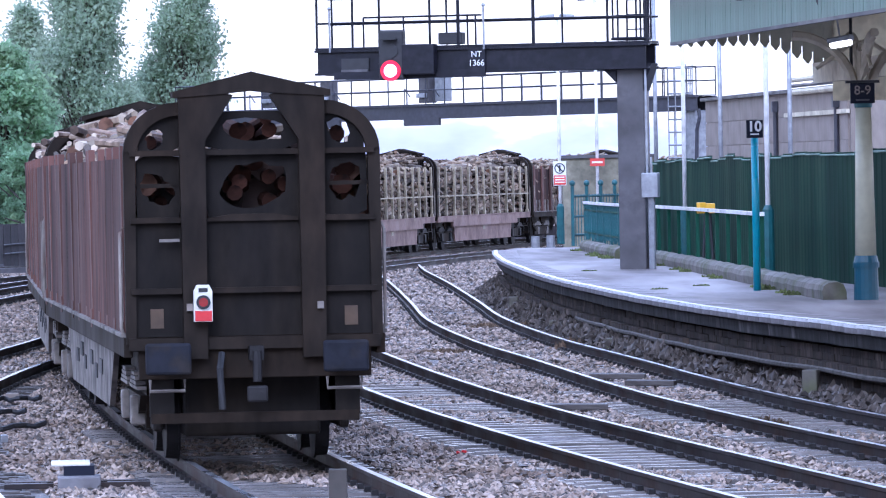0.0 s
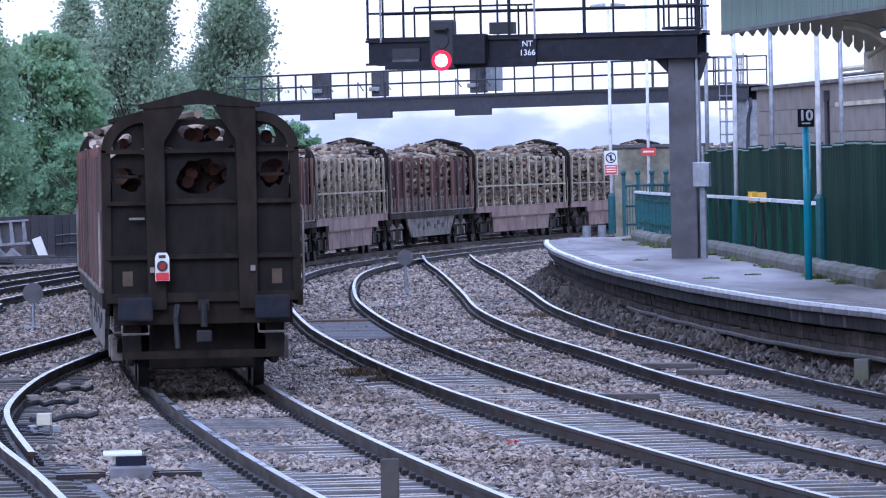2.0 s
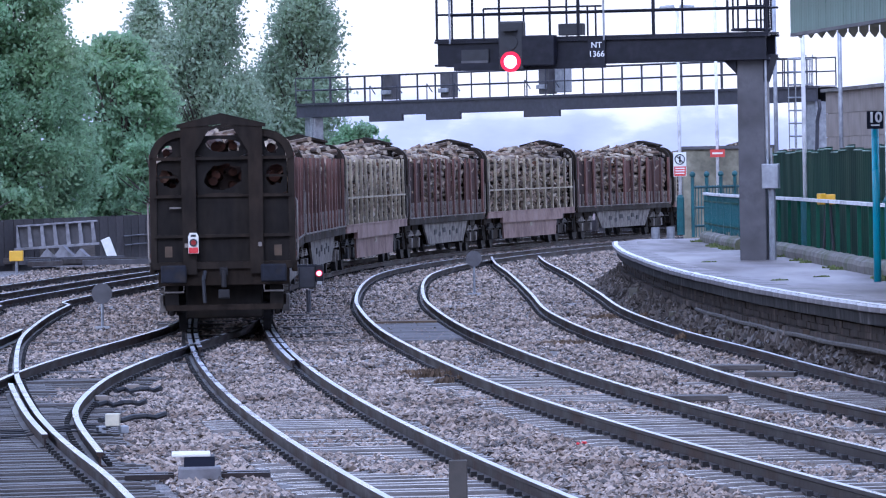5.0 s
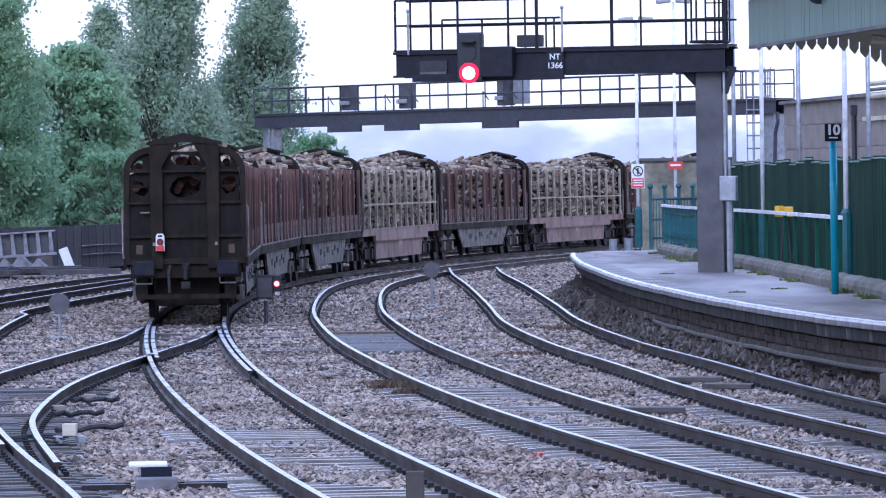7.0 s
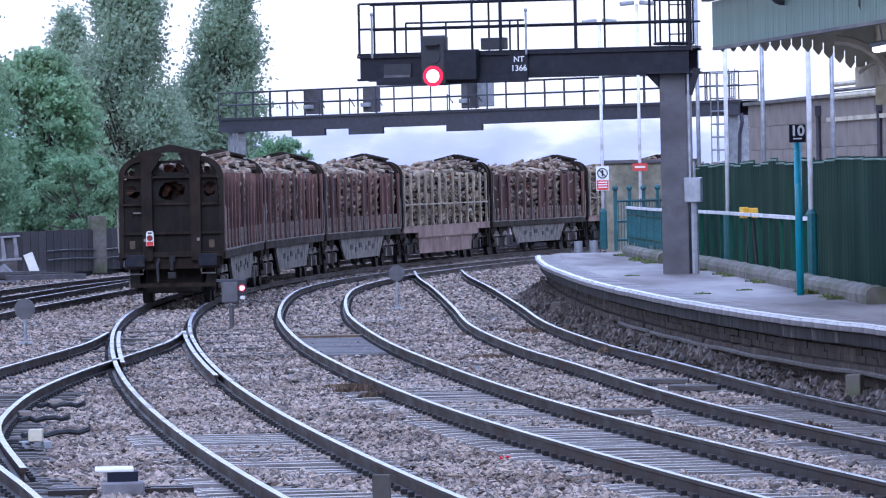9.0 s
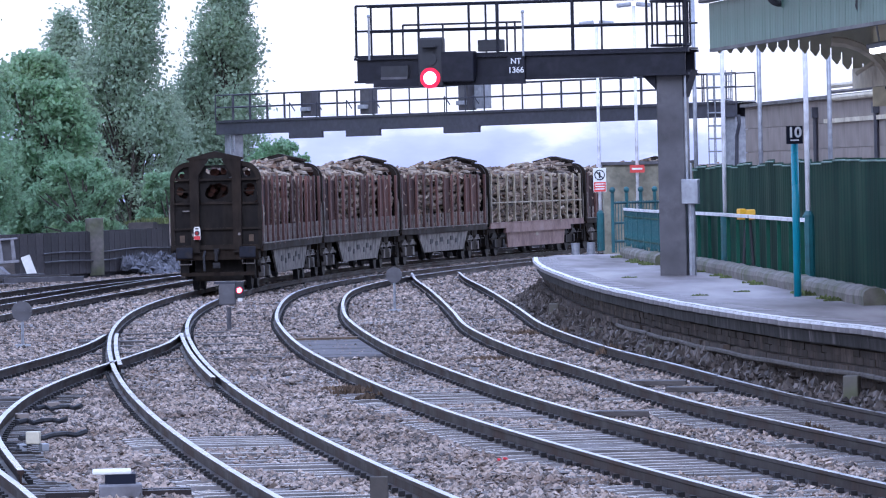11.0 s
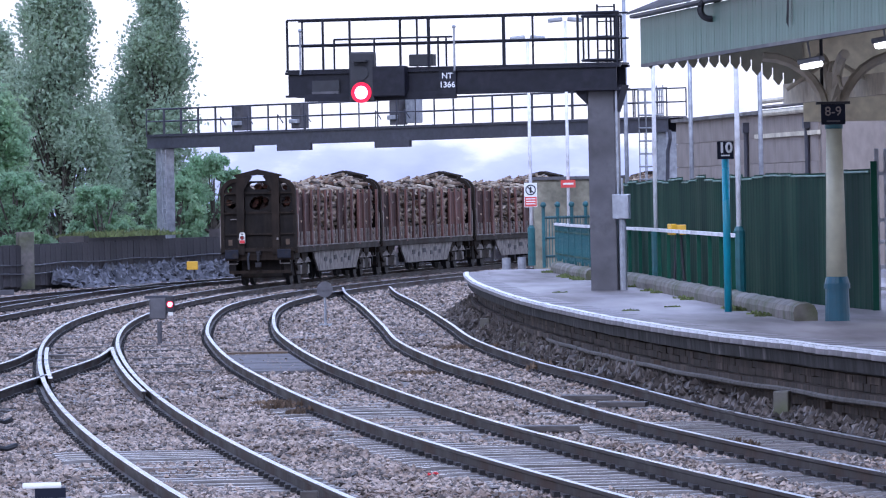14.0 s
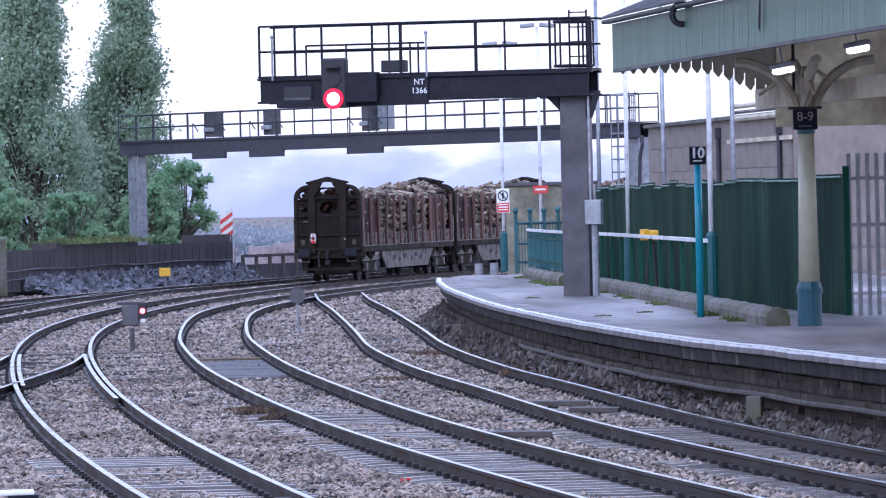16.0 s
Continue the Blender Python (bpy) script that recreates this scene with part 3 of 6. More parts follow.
# ---- platform furniture ----
KERB = Line([(5.26, 92.41), (4.89, 103.47), (4.41, 116.81), (3.91, 131.10), (3.53, 136.47)])
KERB2 = Line([(3.23, 141.06), (2.89, 149.76), (2.69, 158.22)])
FENCE = Line([(6.79, 99.89), (6.44, 103.14), (5.90, 109.61), (5.41, 119.02), (4.98, 130.29), (4.64, 141.54), (4.35, 154.62)])
RAILING = Line([(4.84, 106.27), (4.52, 116.77), (4.03, 131.06), (3.38, 143.03), (2.94, 153.46), (2.72, 161.92)])


def low_wall(line):
    bm = bmesh.new()
    sweep(bm, line, [(-0.17, 0), (-0.18, 0.15), (-0.15, 0.23), (-0.07, 0.28), (0.06, 0.285), (0.14, 0.25), (0.18, 0.15), (0.18, 0)], PLATFORM_Z - 0.02, step=0.5)
    for v in bm.verts:
        v.co += Vector(noise.noise_vector(v.co * 1.3)) * 0.025
    ob = part("low_wall", bm, M_KERB)
    return tagged(ob, "low rounded mossy concrete wall along the platform", "low wall")


for line in (KERB, KERB2):
    low_wall(line)


def sheet_fence():
    ob = thing("sheet_fence", Matrix(), "tall dark green corrugated sheet fence behind the platform", "fence")
    s, i = 0.0, 0
    while s < FENCE.length - 0.1:
        w = 2.1
        a, b = FENCE.at(s), FENCE.at(min(FENCE.length, s + w))
        bm = bmesh.new()
        n = 24
        top = 3.1 + 0.035 * math.sin(i * 1.7) + (0.03 if i % 3 == 0 else 0)
        rows = []
        for z in (PLATFORM_Z - 0.05, top):
            row = []
            for k in range(n + 1):
                u = k / n
                d = 0.01 * (1 if k % 6 in (1, 2) else 0)
                row.append((a[0] + (b[0] - a[0]) * u - d, a[1] + (b[1] - a[1]) * u, z))
            rows.append(row)
        sheet(bm, rows)
        bmesh.ops.solidify(bm, geom=bm.faces[:], thickness=0.006)
        part("panel", bm, M_FENCE, ob)
        cap = bmesh.new()
        rod(cap, (a[0] - 0.03, a[1], top - 0.05), (b[0] - 0.03, b[1], top - 0.05), 0.018, n=6)
        part("edge_rail", cap, M_FENCETOP, ob)
        s += w
        i += 1
    return ob


sheet_fence()


def railing():
    ob = thing("platform_railing", Matrix(), "teal railing with a white top rail along the low wall", "railing")
    top = bmesh.new()
    sweep(top, RAILING, [(-0.04, 0), (-0.04, 0.065), (0.04, 0.065), (0.04, 0)], PLATFORM_Z + 1.17, step=1.0)
    part("top_rail", top, M_WHITE, ob, "white-painted top rail")
    for z in (0.42, 1.0):
        bm = bmesh.new()
        sweep(bm, RAILING, [(-0.02, 0), (-0.02, 0.04), (0.02, 0.04), (0.02, 0)], PLATFORM_Z + z, s0=at_y(RAILING, 139), step=1.0)
        part("cross_rail", bm, M_FENCE, ob)
    bar = bmesh.new()
    rod(bar, (0, 0, 0.32), (0, 0, 1.18), 0.014, n=6)
    me = finish(bar, "bar", M_TEAL)
    post = bmesh.new()
    box(post, (0, 0, 0.6), (0.07, 0.07, 1.2))
    pme = finish(post, "post", M_TEAL)
    med, pmd = me.copy(), pme.copy()
    for d in (med, pmd):
        d.materials[0] = M_FENCE
    for i, s in enumerate(np.arange(0.1, RAILING.length, 0.2)):
        x, y, th = RAILING.at(s)
        if y < 139 and i % 14:
            continue
        dark = y < 139
        o = new("post" if i % 14 == 0 else "bar", (pmd if dark else pme) if i % 14 == 0 else (med if dark else me))
        o.parent, o.matrix_basis = ob, pose(x, y, PLATFORM_Z, 0, 0, -math.degrees(th))
    return ob


railing()


def tall_teal_fence():
    """A short run of tall finialled railings at the platform's far end."""
    ob = thing("spiked_railing", Matrix(), "tall teal railing with round finials at the platform end", "railing")
    a, b = Vector((2.50, 167.61, PLATFORM_Z)), Vector((4.49, 171.18, PLATFORM_Z))
    for k in range(6):
        p = a.lerp(b, k / 5)
        bm = bmesh.new()
        rod(bm, p, p + Vector((0, 0, 1.62)), 0.05)
        bmesh.ops.create_uvsphere(bm, u_segments=10, v_segments=6, radius=0.085, matrix=Matrix.Translation(p + Vector((0, 0, 1.7))))
        part("post", bm, M_TEAL, ob)
    for z in (0.3, 0.8, 1.35):
        bm = bmesh.new()
        rod(bm, a + Vector((0, 0, z)), b + Vector((0, 0, z)), 0.035)
        part("rail", bm, M_TEAL, ob)
    for k in range(26):
        p = a.lerp(b, k / 25)
        bm = bmesh.new()
        rod(bm, p, p + Vector((0, 0, 1.4)), 0.015, n=6)
        part("bar", bm, M_TEAL, ob)


tall_teal_fence()


def number_post():
    ob = thing("platform_number_sign", pose(4.48, 100.59, PLATFORM_Z), "dark square sign numbered 10 on a bright turquoise post", "sign")
    bm = bmesh.new()
    rod(bm, (0, 0, 0), (0, 0, 2.7), 0.062, n=14)
    bmesh.ops.create_uvsphere(bm, u_segments=12, v_segments=6, radius=0.062, matrix=Matrix.Translation((0, 0, 2.7)))
    part("post", bm, M_CYAN, ob, smooth=True)
    plate = part("plate", new_box((0, -0.08, 2.63), (0.27, 0.03, 0.29), 0.008), M_SIGNDARK, ob)
    words("number", "10", 0.23, pose(0, -0.098, 2.665, 90), M_SIGNWHITE, plate, bold=0.035)
    part("small_line", new_box((0, -0.098, 2.545), (0.14, 0.004, 0.022)), M_SIGNWHITE, plate)


number_post()


def lamp_post(x, y, top, lower, label, head=True, base_z=PLATFORM_Z):
    ob = thing("lamp_post", pose(x, y, base_z), label, "lamp post", "white lamp posts on the platform")
    bm = bmesh.new()
    rod(bm, (0, 0, lower), (0, 0, top), 0.05, 0.042, n=10)
    part("mast", bm, M_WHITE, ob, "chipped white-painted mast", smooth=True)
    bm = bmesh.new()
    rod(bm, (0, 0, 0), (0, 0, lower), 0.11, n=10)
    rod(bm, (0, 0, lower), (0, 0, lower + 0.08), 0.1, 0.06, n=10)
    part("base", bm, M_TEAL, ob, "thicker teal base")
    if head:
        bm = bmesh.new()
        for d in (-0.28, 0.28):
            box(bm, (d, 0, top + 0.03), (0.42, 0.26, 0.12), ry=5 * (1 if d > 0 else -1), bevel=0.03)
        part("lamp_head", bm, M_GALV, ob, "twin grey lantern head")


lamp_post(2.24, 173.33, 6.35, 1.05, "slender white lamp post with a teal base at the platform end")
lamp_post(3.37, 177.15, 6.95, 0.9, "slender white lamp post with twin lanterns by the railing")
lamp_post(4.40, 132.94, 7.6, 1.12, "chipped white lamp post with a teal base by the fence", head=True)
lamp_post(5.18, 111.34, 7.4, 1.25, "chipped white lamp post with a teal base beside the fence", head=True)


def no_crossing_sign():
    ob = thing("warning_sign", pose(2.24, 173.23, PLATFORM_Z), "white and red warning sign with a crossed ring", "sign")
    part("plate", new_box((0, 0, 1.98), (0.36, 0.02, 0.68)), M_SIGNWHITE, ob)
    bm = bmesh.new()
    n = 24
    for k in range(n):
        a, b = 2 * math.pi * k / n, 2 * math.pi * (k + 1) / n
        rod(bm, (0.135 * math.cos(a), -0.014, 2.12 + 0.135 * math.sin(a)), (0.135 * math.cos(b), -0.014, 2.12 + 0.135 * math.sin(b)), 0.017, n=5)
    rod(bm, (-0.1, -0.014, 2.22), (0.1, -0.014, 2.02), 0.017, n=5)
    part("ring", bm, M_BLACK, ob)
    part("figure_bar", new_box((0.0, -0.014, 2.12), (0.05, 0.006, 0.18)), M_BLACK, ob)
    red = part("red_panel", new_box((0, -0.012, 1.79), (0.33, 0.01, 0.27)), M_SIGNRED, ob)
    for z in (1.87, 1.8, 1.73):
        part("text_bar", new_box((0, -0.02, z), (0.26, 0.006, 0.03)), M_SIGNWHITE, red)


no_crossing_sign()


def red_board():
    ob = thing("red_notice_board", pose(3.37, 177.05, PLATFORM_Z), "small red notice board on a lamp post", "sign")
    part("board", new_box((0.0, 0, 2.28), (0.42, 0.03, 0.22)), M_SIGNRED, ob)
    part("text_bar", new_box((0.0, -0.02, 2.28), (0.3, 0.006, 0.05)), M_SIGNWHITE, ob)


red_board()


def equipment_box(x, y, z, label):
    """Yellow trackside box on a bent stand."""
    ob = thing("yellow_box", pose(x, y, z), label, "equipment box", "yellow equipment boxes")
    part("case", new_box((0, 0, 1.02), (0.3, 0.22, 0.2), 0.015), M_YELLOW, ob)
    part("flap", new_box((-0.13, -0.06, 1.03), (0.12, 0.2, 0.22), 0.01, 20), M_YELLOW, ob)
    for d in (-0.1, 0.1):
        bm = bmesh.new()
        rod(bm, (d, 0, 0), (d * 0.4, 0, 0.95), 0.03)
        part("leg", bm, M_BLACK, ob)


equipment_box(4.52, 123.07, PLATFORM_Z + 0.2, "yellow equipment box on two dark legs behind the low wall")


def trackside_box(x, y, label):
    ob = thing("yellow_box", pose(x, y, -0.2), label, "equipment box", "yellow equipment boxes")
    part("case", new_box((0, 0, 0.62), (0.42, 0.3, 0.32), 0.02), M_YELLOW, ob)
    bm = bmesh.new()
    rod(bm, (0, 0, 0), (0, 0, 0.5), 0.04)
    part("post", bm, M_GALV, ob)


trackside_box(-9.85, 234.37, "faded yellow equipment box on a post before the dark wall")
trackside_box(-17.85, 188.2, "faded yellow equipment box beside the siding")
trackside_box(-18.42, 186.0, "faded yellow equipment box near the stacked beams")


# ---- gantries ----
def tube_run(bm, pts, r, n=6):
    """One continuous tube through the points; it closes on itself where the last point is the first."""
    pts = [Vector(p) for p in pts]
    loop = (pts[0] - pts[-1]).length < 1e-6
    if loop:
        pts = pts[:-1]
    k = len(pts)
    rings = []
    for i, p in enumerate(pts):
        before, after = (pts[i - 1], pts[(i + 1) % k]) if loop else (pts[max(0, i - 1)], pts[min(k - 1, i + 1)])
        d = (after - before).normalized()
        u = d.cross(Vector((0.31, 0.17, 0.93))).normalized()
        v = d.cross(u)
        rings.append([bm.verts.new(p + (u * math.cos(2 * math.pi * j / n) + v * math.sin(2 * math.pi * j / n)) * r) for j in range(n)])
    for i in range(k if loop else k - 1):
        a, b = rings[i], rings[(i + 1) % k]
        for j in range(n):
            bm.faces.new((a[j], a[(j + 1) % n], b[(j + 1) % n], b[j]))
    if not loop:
        bm.faces.new(rings[0][::-1])
        bm.faces.new(rings[-1])


def ring_cage(parent, x, y, z0, z1, r=0.36, mat=None):
    """A ladder inside round hoops."""
    mat = mat or M_DARKSTEEL
    z = z0
    while z < z1:
        bm = bmesh.new()
        pts = [(x + r * math.cos(a), y + r * math.sin(a), z) for a in np.linspace(0, 2 * math.pi, 17)]
        tube_run(bm, pts, 0.03, 5)
        part("hoop", bm, mat, parent)
        z += 0.45
    for a in (0.2, 1.3, 3.0, 4.2, 5.2):
        bm = bmesh.new()
        rod(bm, (x + r * math.cos(a), y + r * math.sin(a), z0), (x + r * math.cos(a), y + r * math.sin(a), z - 0.45), 0.022, n=5)
        part("strap", bm, mat, parent)
    for d in (-0.18, 0.18):
        bm = bmesh.new()
        rod(bm, (x + d, y + r, z0 - 0.5), (x + d, y + r, z1), 0.02)
        part("ladder_rail", bm, mat, parent)
    for k in np.arange(z0 - 0.4, z1, 0.3):
        bm = bmesh.new()
        rod(bm, (x - 0.18, y + r, k), (x + 0.18, y + r, k), 0.014, n=5)
        part("rung", bm, mat, parent)


def railings_on(parent, length, z, posts, mids, r, mat, depth, start=0.0):
    """Handrails along both sides of a walkway that lies along x."""
    for d in (-depth / 2, depth / 2):
        for h in mids:
            bm = bmesh.new()
            rod(bm, (start, d, z + h), (length, d, z + h), r)
            part("handrail", bm, mat, parent)
        for p in posts:
            bm = bmesh.new()
            rod(bm, (p, d, z), (p, d, z + max(mids)), r)
            part("post", bm, mat, parent)


def near_gantry():
    """Cantilever signal gantry: its local x runs from the free end to the column."""
    a, b = Vector((-3.40, 127.4, 0)), Vector((3.58, 125.6, 0))
    d = b - a
    L = d.length
    ang = math.degrees(math.atan2(d.y, d.x))
    ob = thing("signal_gantry", pose(*a, 0, 0, ang), "dark steel cantilever signal gantry over the tracks, with railings", "signal gantry")
    bm = bmesh.new()
    zt, zb = 5.44, 4.92
    for d2 in (-0.42, 0.42):
        box(bm, (L / 2 + 0.08, d2, (zt + zb) / 2), (L - 0.3, 0.03, zt - zb - 0.08))
        box(bm, (L / 2 + 0.09, d2, zt - 0.03), (L - 0.18, 0.16, 0.05))
        box(bm, (L / 2 + 0.09, d2, zb + 0.02), (L - 0.18, 0.16, 0.045))
    for x in np.arange(0.4, L, 0.9):
        box(bm, (x, 0, zb + 0.2), (0.08, 0.8, 0.1))
    part("girder", bm, M_NEARSTEEL, ob)
    part("walkway", new_box((L / 2 + 0.09, 0, zt + 0.02), (L - 0.18, 0.9, 0.04)), M_NEARSTEEL, ob, "grated walkway")
    col = bmesh.new()
    box(col, (L - 0.45, 0, (PLATFORM_Z + zb) / 2 - 0.2), (0.56, 0.5, zb - PLATFORM_Z + 0.4), bevel=0.02)
    part("column", col, M_GREYSTEEL, ob, "thick grey painted steel column")
    br = bmesh.new()
    prism(br, [(L - 1.0, zb), (L - 0.73, zb - 0.28), (L - 0.73, zb)], -0.3, 0.3)
    part("bracket", br, M_NEARSTEEL, ob)
    br = bmesh.new()
    prism(br, [(L - 0.17, zb - 0.45), (L - 0.17, zb + 0.1), (L + 0.02, zb + 0.1)], -0.3, 0.3)
    part("bracket", br, M_NEARSTEEL, ob)
    # railings: upper bar drops in the middle span
    zr = zt + 0.04
    railings_on(ob, L, zr, (), (0.5, 1.02), 0.022, M_NEARSTEEL, 0.86, 0.22)
    for x in (0.22, 0.98, 1.55, 2.62, 3.22, 4.8, 6.35, L - 0.05):
        bm = bmesh.new()
        rod(bm, (x, -0.43, zr), (x, -0.43, zr + 1.02), 0.036 if x in (3.22, 4.8) else 0.026)
        part("post", bm, M_NEARSTEEL, ob)
    for x in (0.3, 2.75, 5.2, L - 0.2):
        bm = bmesh.new()
        rod(bm, (x, 0.43, zr), (x, 0.43, zr + 1.02), 0.022)
        part("post", bm, M_NEARSTEEL, ob)
    for x0, x1, h in ((1.25, 3.75, 0.6),):
        bm = bmesh.new()
        rod(bm, (x0, -0.55, zr + h), (x1, -0.55, zr + h), 0.02)
        for x in (x0, 2.1, 3.45, 3.62):
            rod(bm, (x, -0.55, zr), (x, -0.55, zr + h), 0.02)
        part("signal_guard_rail", bm, M_NEARSTEEL, ob)
    for x in (0.54, 3.8):
        bm = bmesh.new()
        rod(bm, (x, -0.6, zr - 0.1), (x, -0.6, zr + 0.8), 0.022)
        bmesh.ops.create_uvsphere(bm, u_segments=8, v_segments=6, radius=0.04, matrix=Matrix.Translation((x, -0.6, zr + 0.8)))
        part("stanchion", bm, M_GALV, ob)
    ring_cage(ob, L - 0.45, -0.05, zr + 0.05, zr + 1.2, 0.4, M_NEARSTEEL)
    # cover plates, sockets and dark boxes along the face
    part("lower_plate", new_box((2.2, -0.5, zb - 0.02), (3.2, 0.1, 0.16)), M_NEARSTEEL, ob)
    # Black slab on the face in place of a shaded hollow.
    part("recess_shade", new_box((1.04, -0.46, 5.12), (0.58, 0.06, 0.26)), M_BLACK, ob)
    part("recess_sill", new_box((1.04, -0.5, 5.0), (0.56, 0.1, 0.05)), M_GREYSTEEL, ob)
    part("equipment_case", new_box((2.44, -0.6, 5.2), (0.68, 0.3, 0.62), 0.02), M_NEARSTEEL, ob)
    part("top_case", new_box((3.05, -0.3, 5.62), (0.5, 0.3, 0.24), 0.015), M_BLACK, ob)
    part("number_plate", new_box((3.62, -0.49, 5.18), (0.36, 0.06, 0.5)), M_NEARSTEEL, ob)
    words("number_top", "NT", 0.165, pose(3.62, -0.53, 5.28, 90), M_SIGNWHITE, ob)
    words("number_bottom", "1366", 0.17, pose(3.62, -0.53, 5.1, 90), M_SIGNWHITE, ob)
    cab = bmesh.new()
    box(cab, (L - 0.02, -0.42, 2.55), (0.34, 0.22, 0.5), bevel=0.015)
    part("cabinet", cab, M_GALV, ob, "grey steel control cabinet")
    pip = bmesh.new()
    rod(pip, (L - 0.02, -0.36, PLATFORM_Z), (L - 0.02, -0.36, 2.4), 0.075)
    rod(pip, (L - 0.1, -0.36, 2.6), (L - 0.12, -0.3, 4.9), 0.025)
    part("cable_pipe", pip, M_GALV, ob)
    # the signal head
    head = bmesh.new()
    box(head, (1.87, -0.62, 5.3), (0.52, 0.26, 1.02), bevel=0.04)
    box(head, (1.87, -0.8, 5.62), (0.3, 0.3, 0.03))
    hd = part("signal_head", head, M_BLACK, ob, "black signal head with a shining red lamp")
    for z, mats in ((5.38, M_BLACK),):
        bm = bmesh.new()
        rod(bm, (1.87, -0.74, z), (1.87, -0.78, z), 0.15, n=20)
        part("dark_lens", bm, mats, hd)
    bm = bmesh.new()
    rod(bm, (1.87, -0.74, 4.98), (1.87, -0.79, 4.98), 0.21, n=24)
    part("red_lens", bm, M_REDGLOW, hd)
    bm = bmesh.new()
    rod(bm, (1.87, -0.785, 4.98), (1.87, -0.8, 4.98), 0.135, n=24)
    part("red_core", bm, M_REDHOT, hd)
    return ob


near_gantry()


def far_gantry():
    a, b = Vector((-11.5, 242.0, 0)), Vector((7.95, 216.0, 0))
    d = b - a
    L = d.length
    ob = thing("signal_gantry", pose(*a, 0, 0, math.degrees(math.atan2(d.y, d.x))), "long dark steel signal gantry bridging all tracks", "signal gantry")
    bm = bmesh.new()
    zt, zb = 5.46, 4.95
    for d2 in (-0.4, 0.4):
        box(bm, (L / 2, d2, (zt + zb) / 2), (L, 0.03, zt - zb - 0.06))
        box(bm, (L / 2, d2, zt - 0.03), (L, 0.16, 0.05))
        box(bm, (L / 2, d2, zb + 0.02), (L, 0.16, 0.05))
    part("girder", bm, M_DARKSTEEL, ob)
    part("walkway", new_box((L / 2, 0, zt + 0.02), (L, 0.9, 0.03)), M_DARKSTEEL, ob)
    for x in (0.6, L - 0.6):
        part("column", new_box((x, 0, zb / 2 - 0.1), (0.56, 0.5, zb + 0.2), 0.02), M_GALV, ob, "pale grey steel column")
    lad = bmesh.new()
    for d2 in (0.0, 0.3):
        rod(lad, (0.95 + d2, -0.4, 0.2), (0.95 + d2, -0.4, 4.9), 0.025)
    for z in np.arange(0.5, 4.8, 0.3):
        rod(lad, (0.95, -0.4, z), (1.25, -0.4, z), 0.016, n=5)
    part("ladder", lad, M_GALV, ob)
    railings_on(ob, L - 1.6, zt + 0.04, np.arange(0, L - 1.6, 1.18), (0.5, 0.98), 0.024, M_DARKSTEEL, 0.86)
    railings_on(ob, L, zt + 0.04, (L - 2.3, L - 1.6, L), (0.5, 0.98), 0.024, M_DARKSTEEL, 0.87)
    for x in (6.1, 9.9, 16.2):
        part("signal_box", new_box((x, -0.1, zt + 0.55), (0.62, 0.4, 0.95), 0.03), M_GREYSTEEL, ob, "grey box seen from behind")
        part("box_sill", new_box((x, -0.36, zt + 0.35), (0.5, 0.2, 0.16), 0.02), M_GALV, ob)
        part("drop_plate", new_box((x + 0.1, -0.45, zb - 0.1), (2.2, 0.1, 0.3)), M_DARKSTEEL, ob)
        for s in (-0.9, 0.9):
            gb = bmesh.new()
            rod(gb, (x + s, -0.5, zt + 0.02), (x + s, -0.5, zt + 0.62), 0.022)
            rod(gb, (x + s, -0.5, zt + 0.62), (x + s + 0.35, -0.5, zt + 0.3), 0.022)
            part("guard_rail", gb, M_DARKSTEEL, ob)
    part("second_box", new_box((16.9, 0.1, zt + 0.6), (0.55, 0.4, 0.95), 0.03), M_GALV, ob)
    ring_cage(ob, L - 1.2, -0.2, 2.4, 6.6, 0.42, M_GALV)
    pip = bmesh.new()
    tube_run(pip, [(L - 0.3, -0.3, 1.5), (L - 0.15, -0.3, 4.3), (L + 0.0, -0.3, 4.7), (L - 0.05, -0.3, 5.0)], 0.07)
    part("cable_pipe", pip, M_DARKSTEEL, ob)


far_gantry()


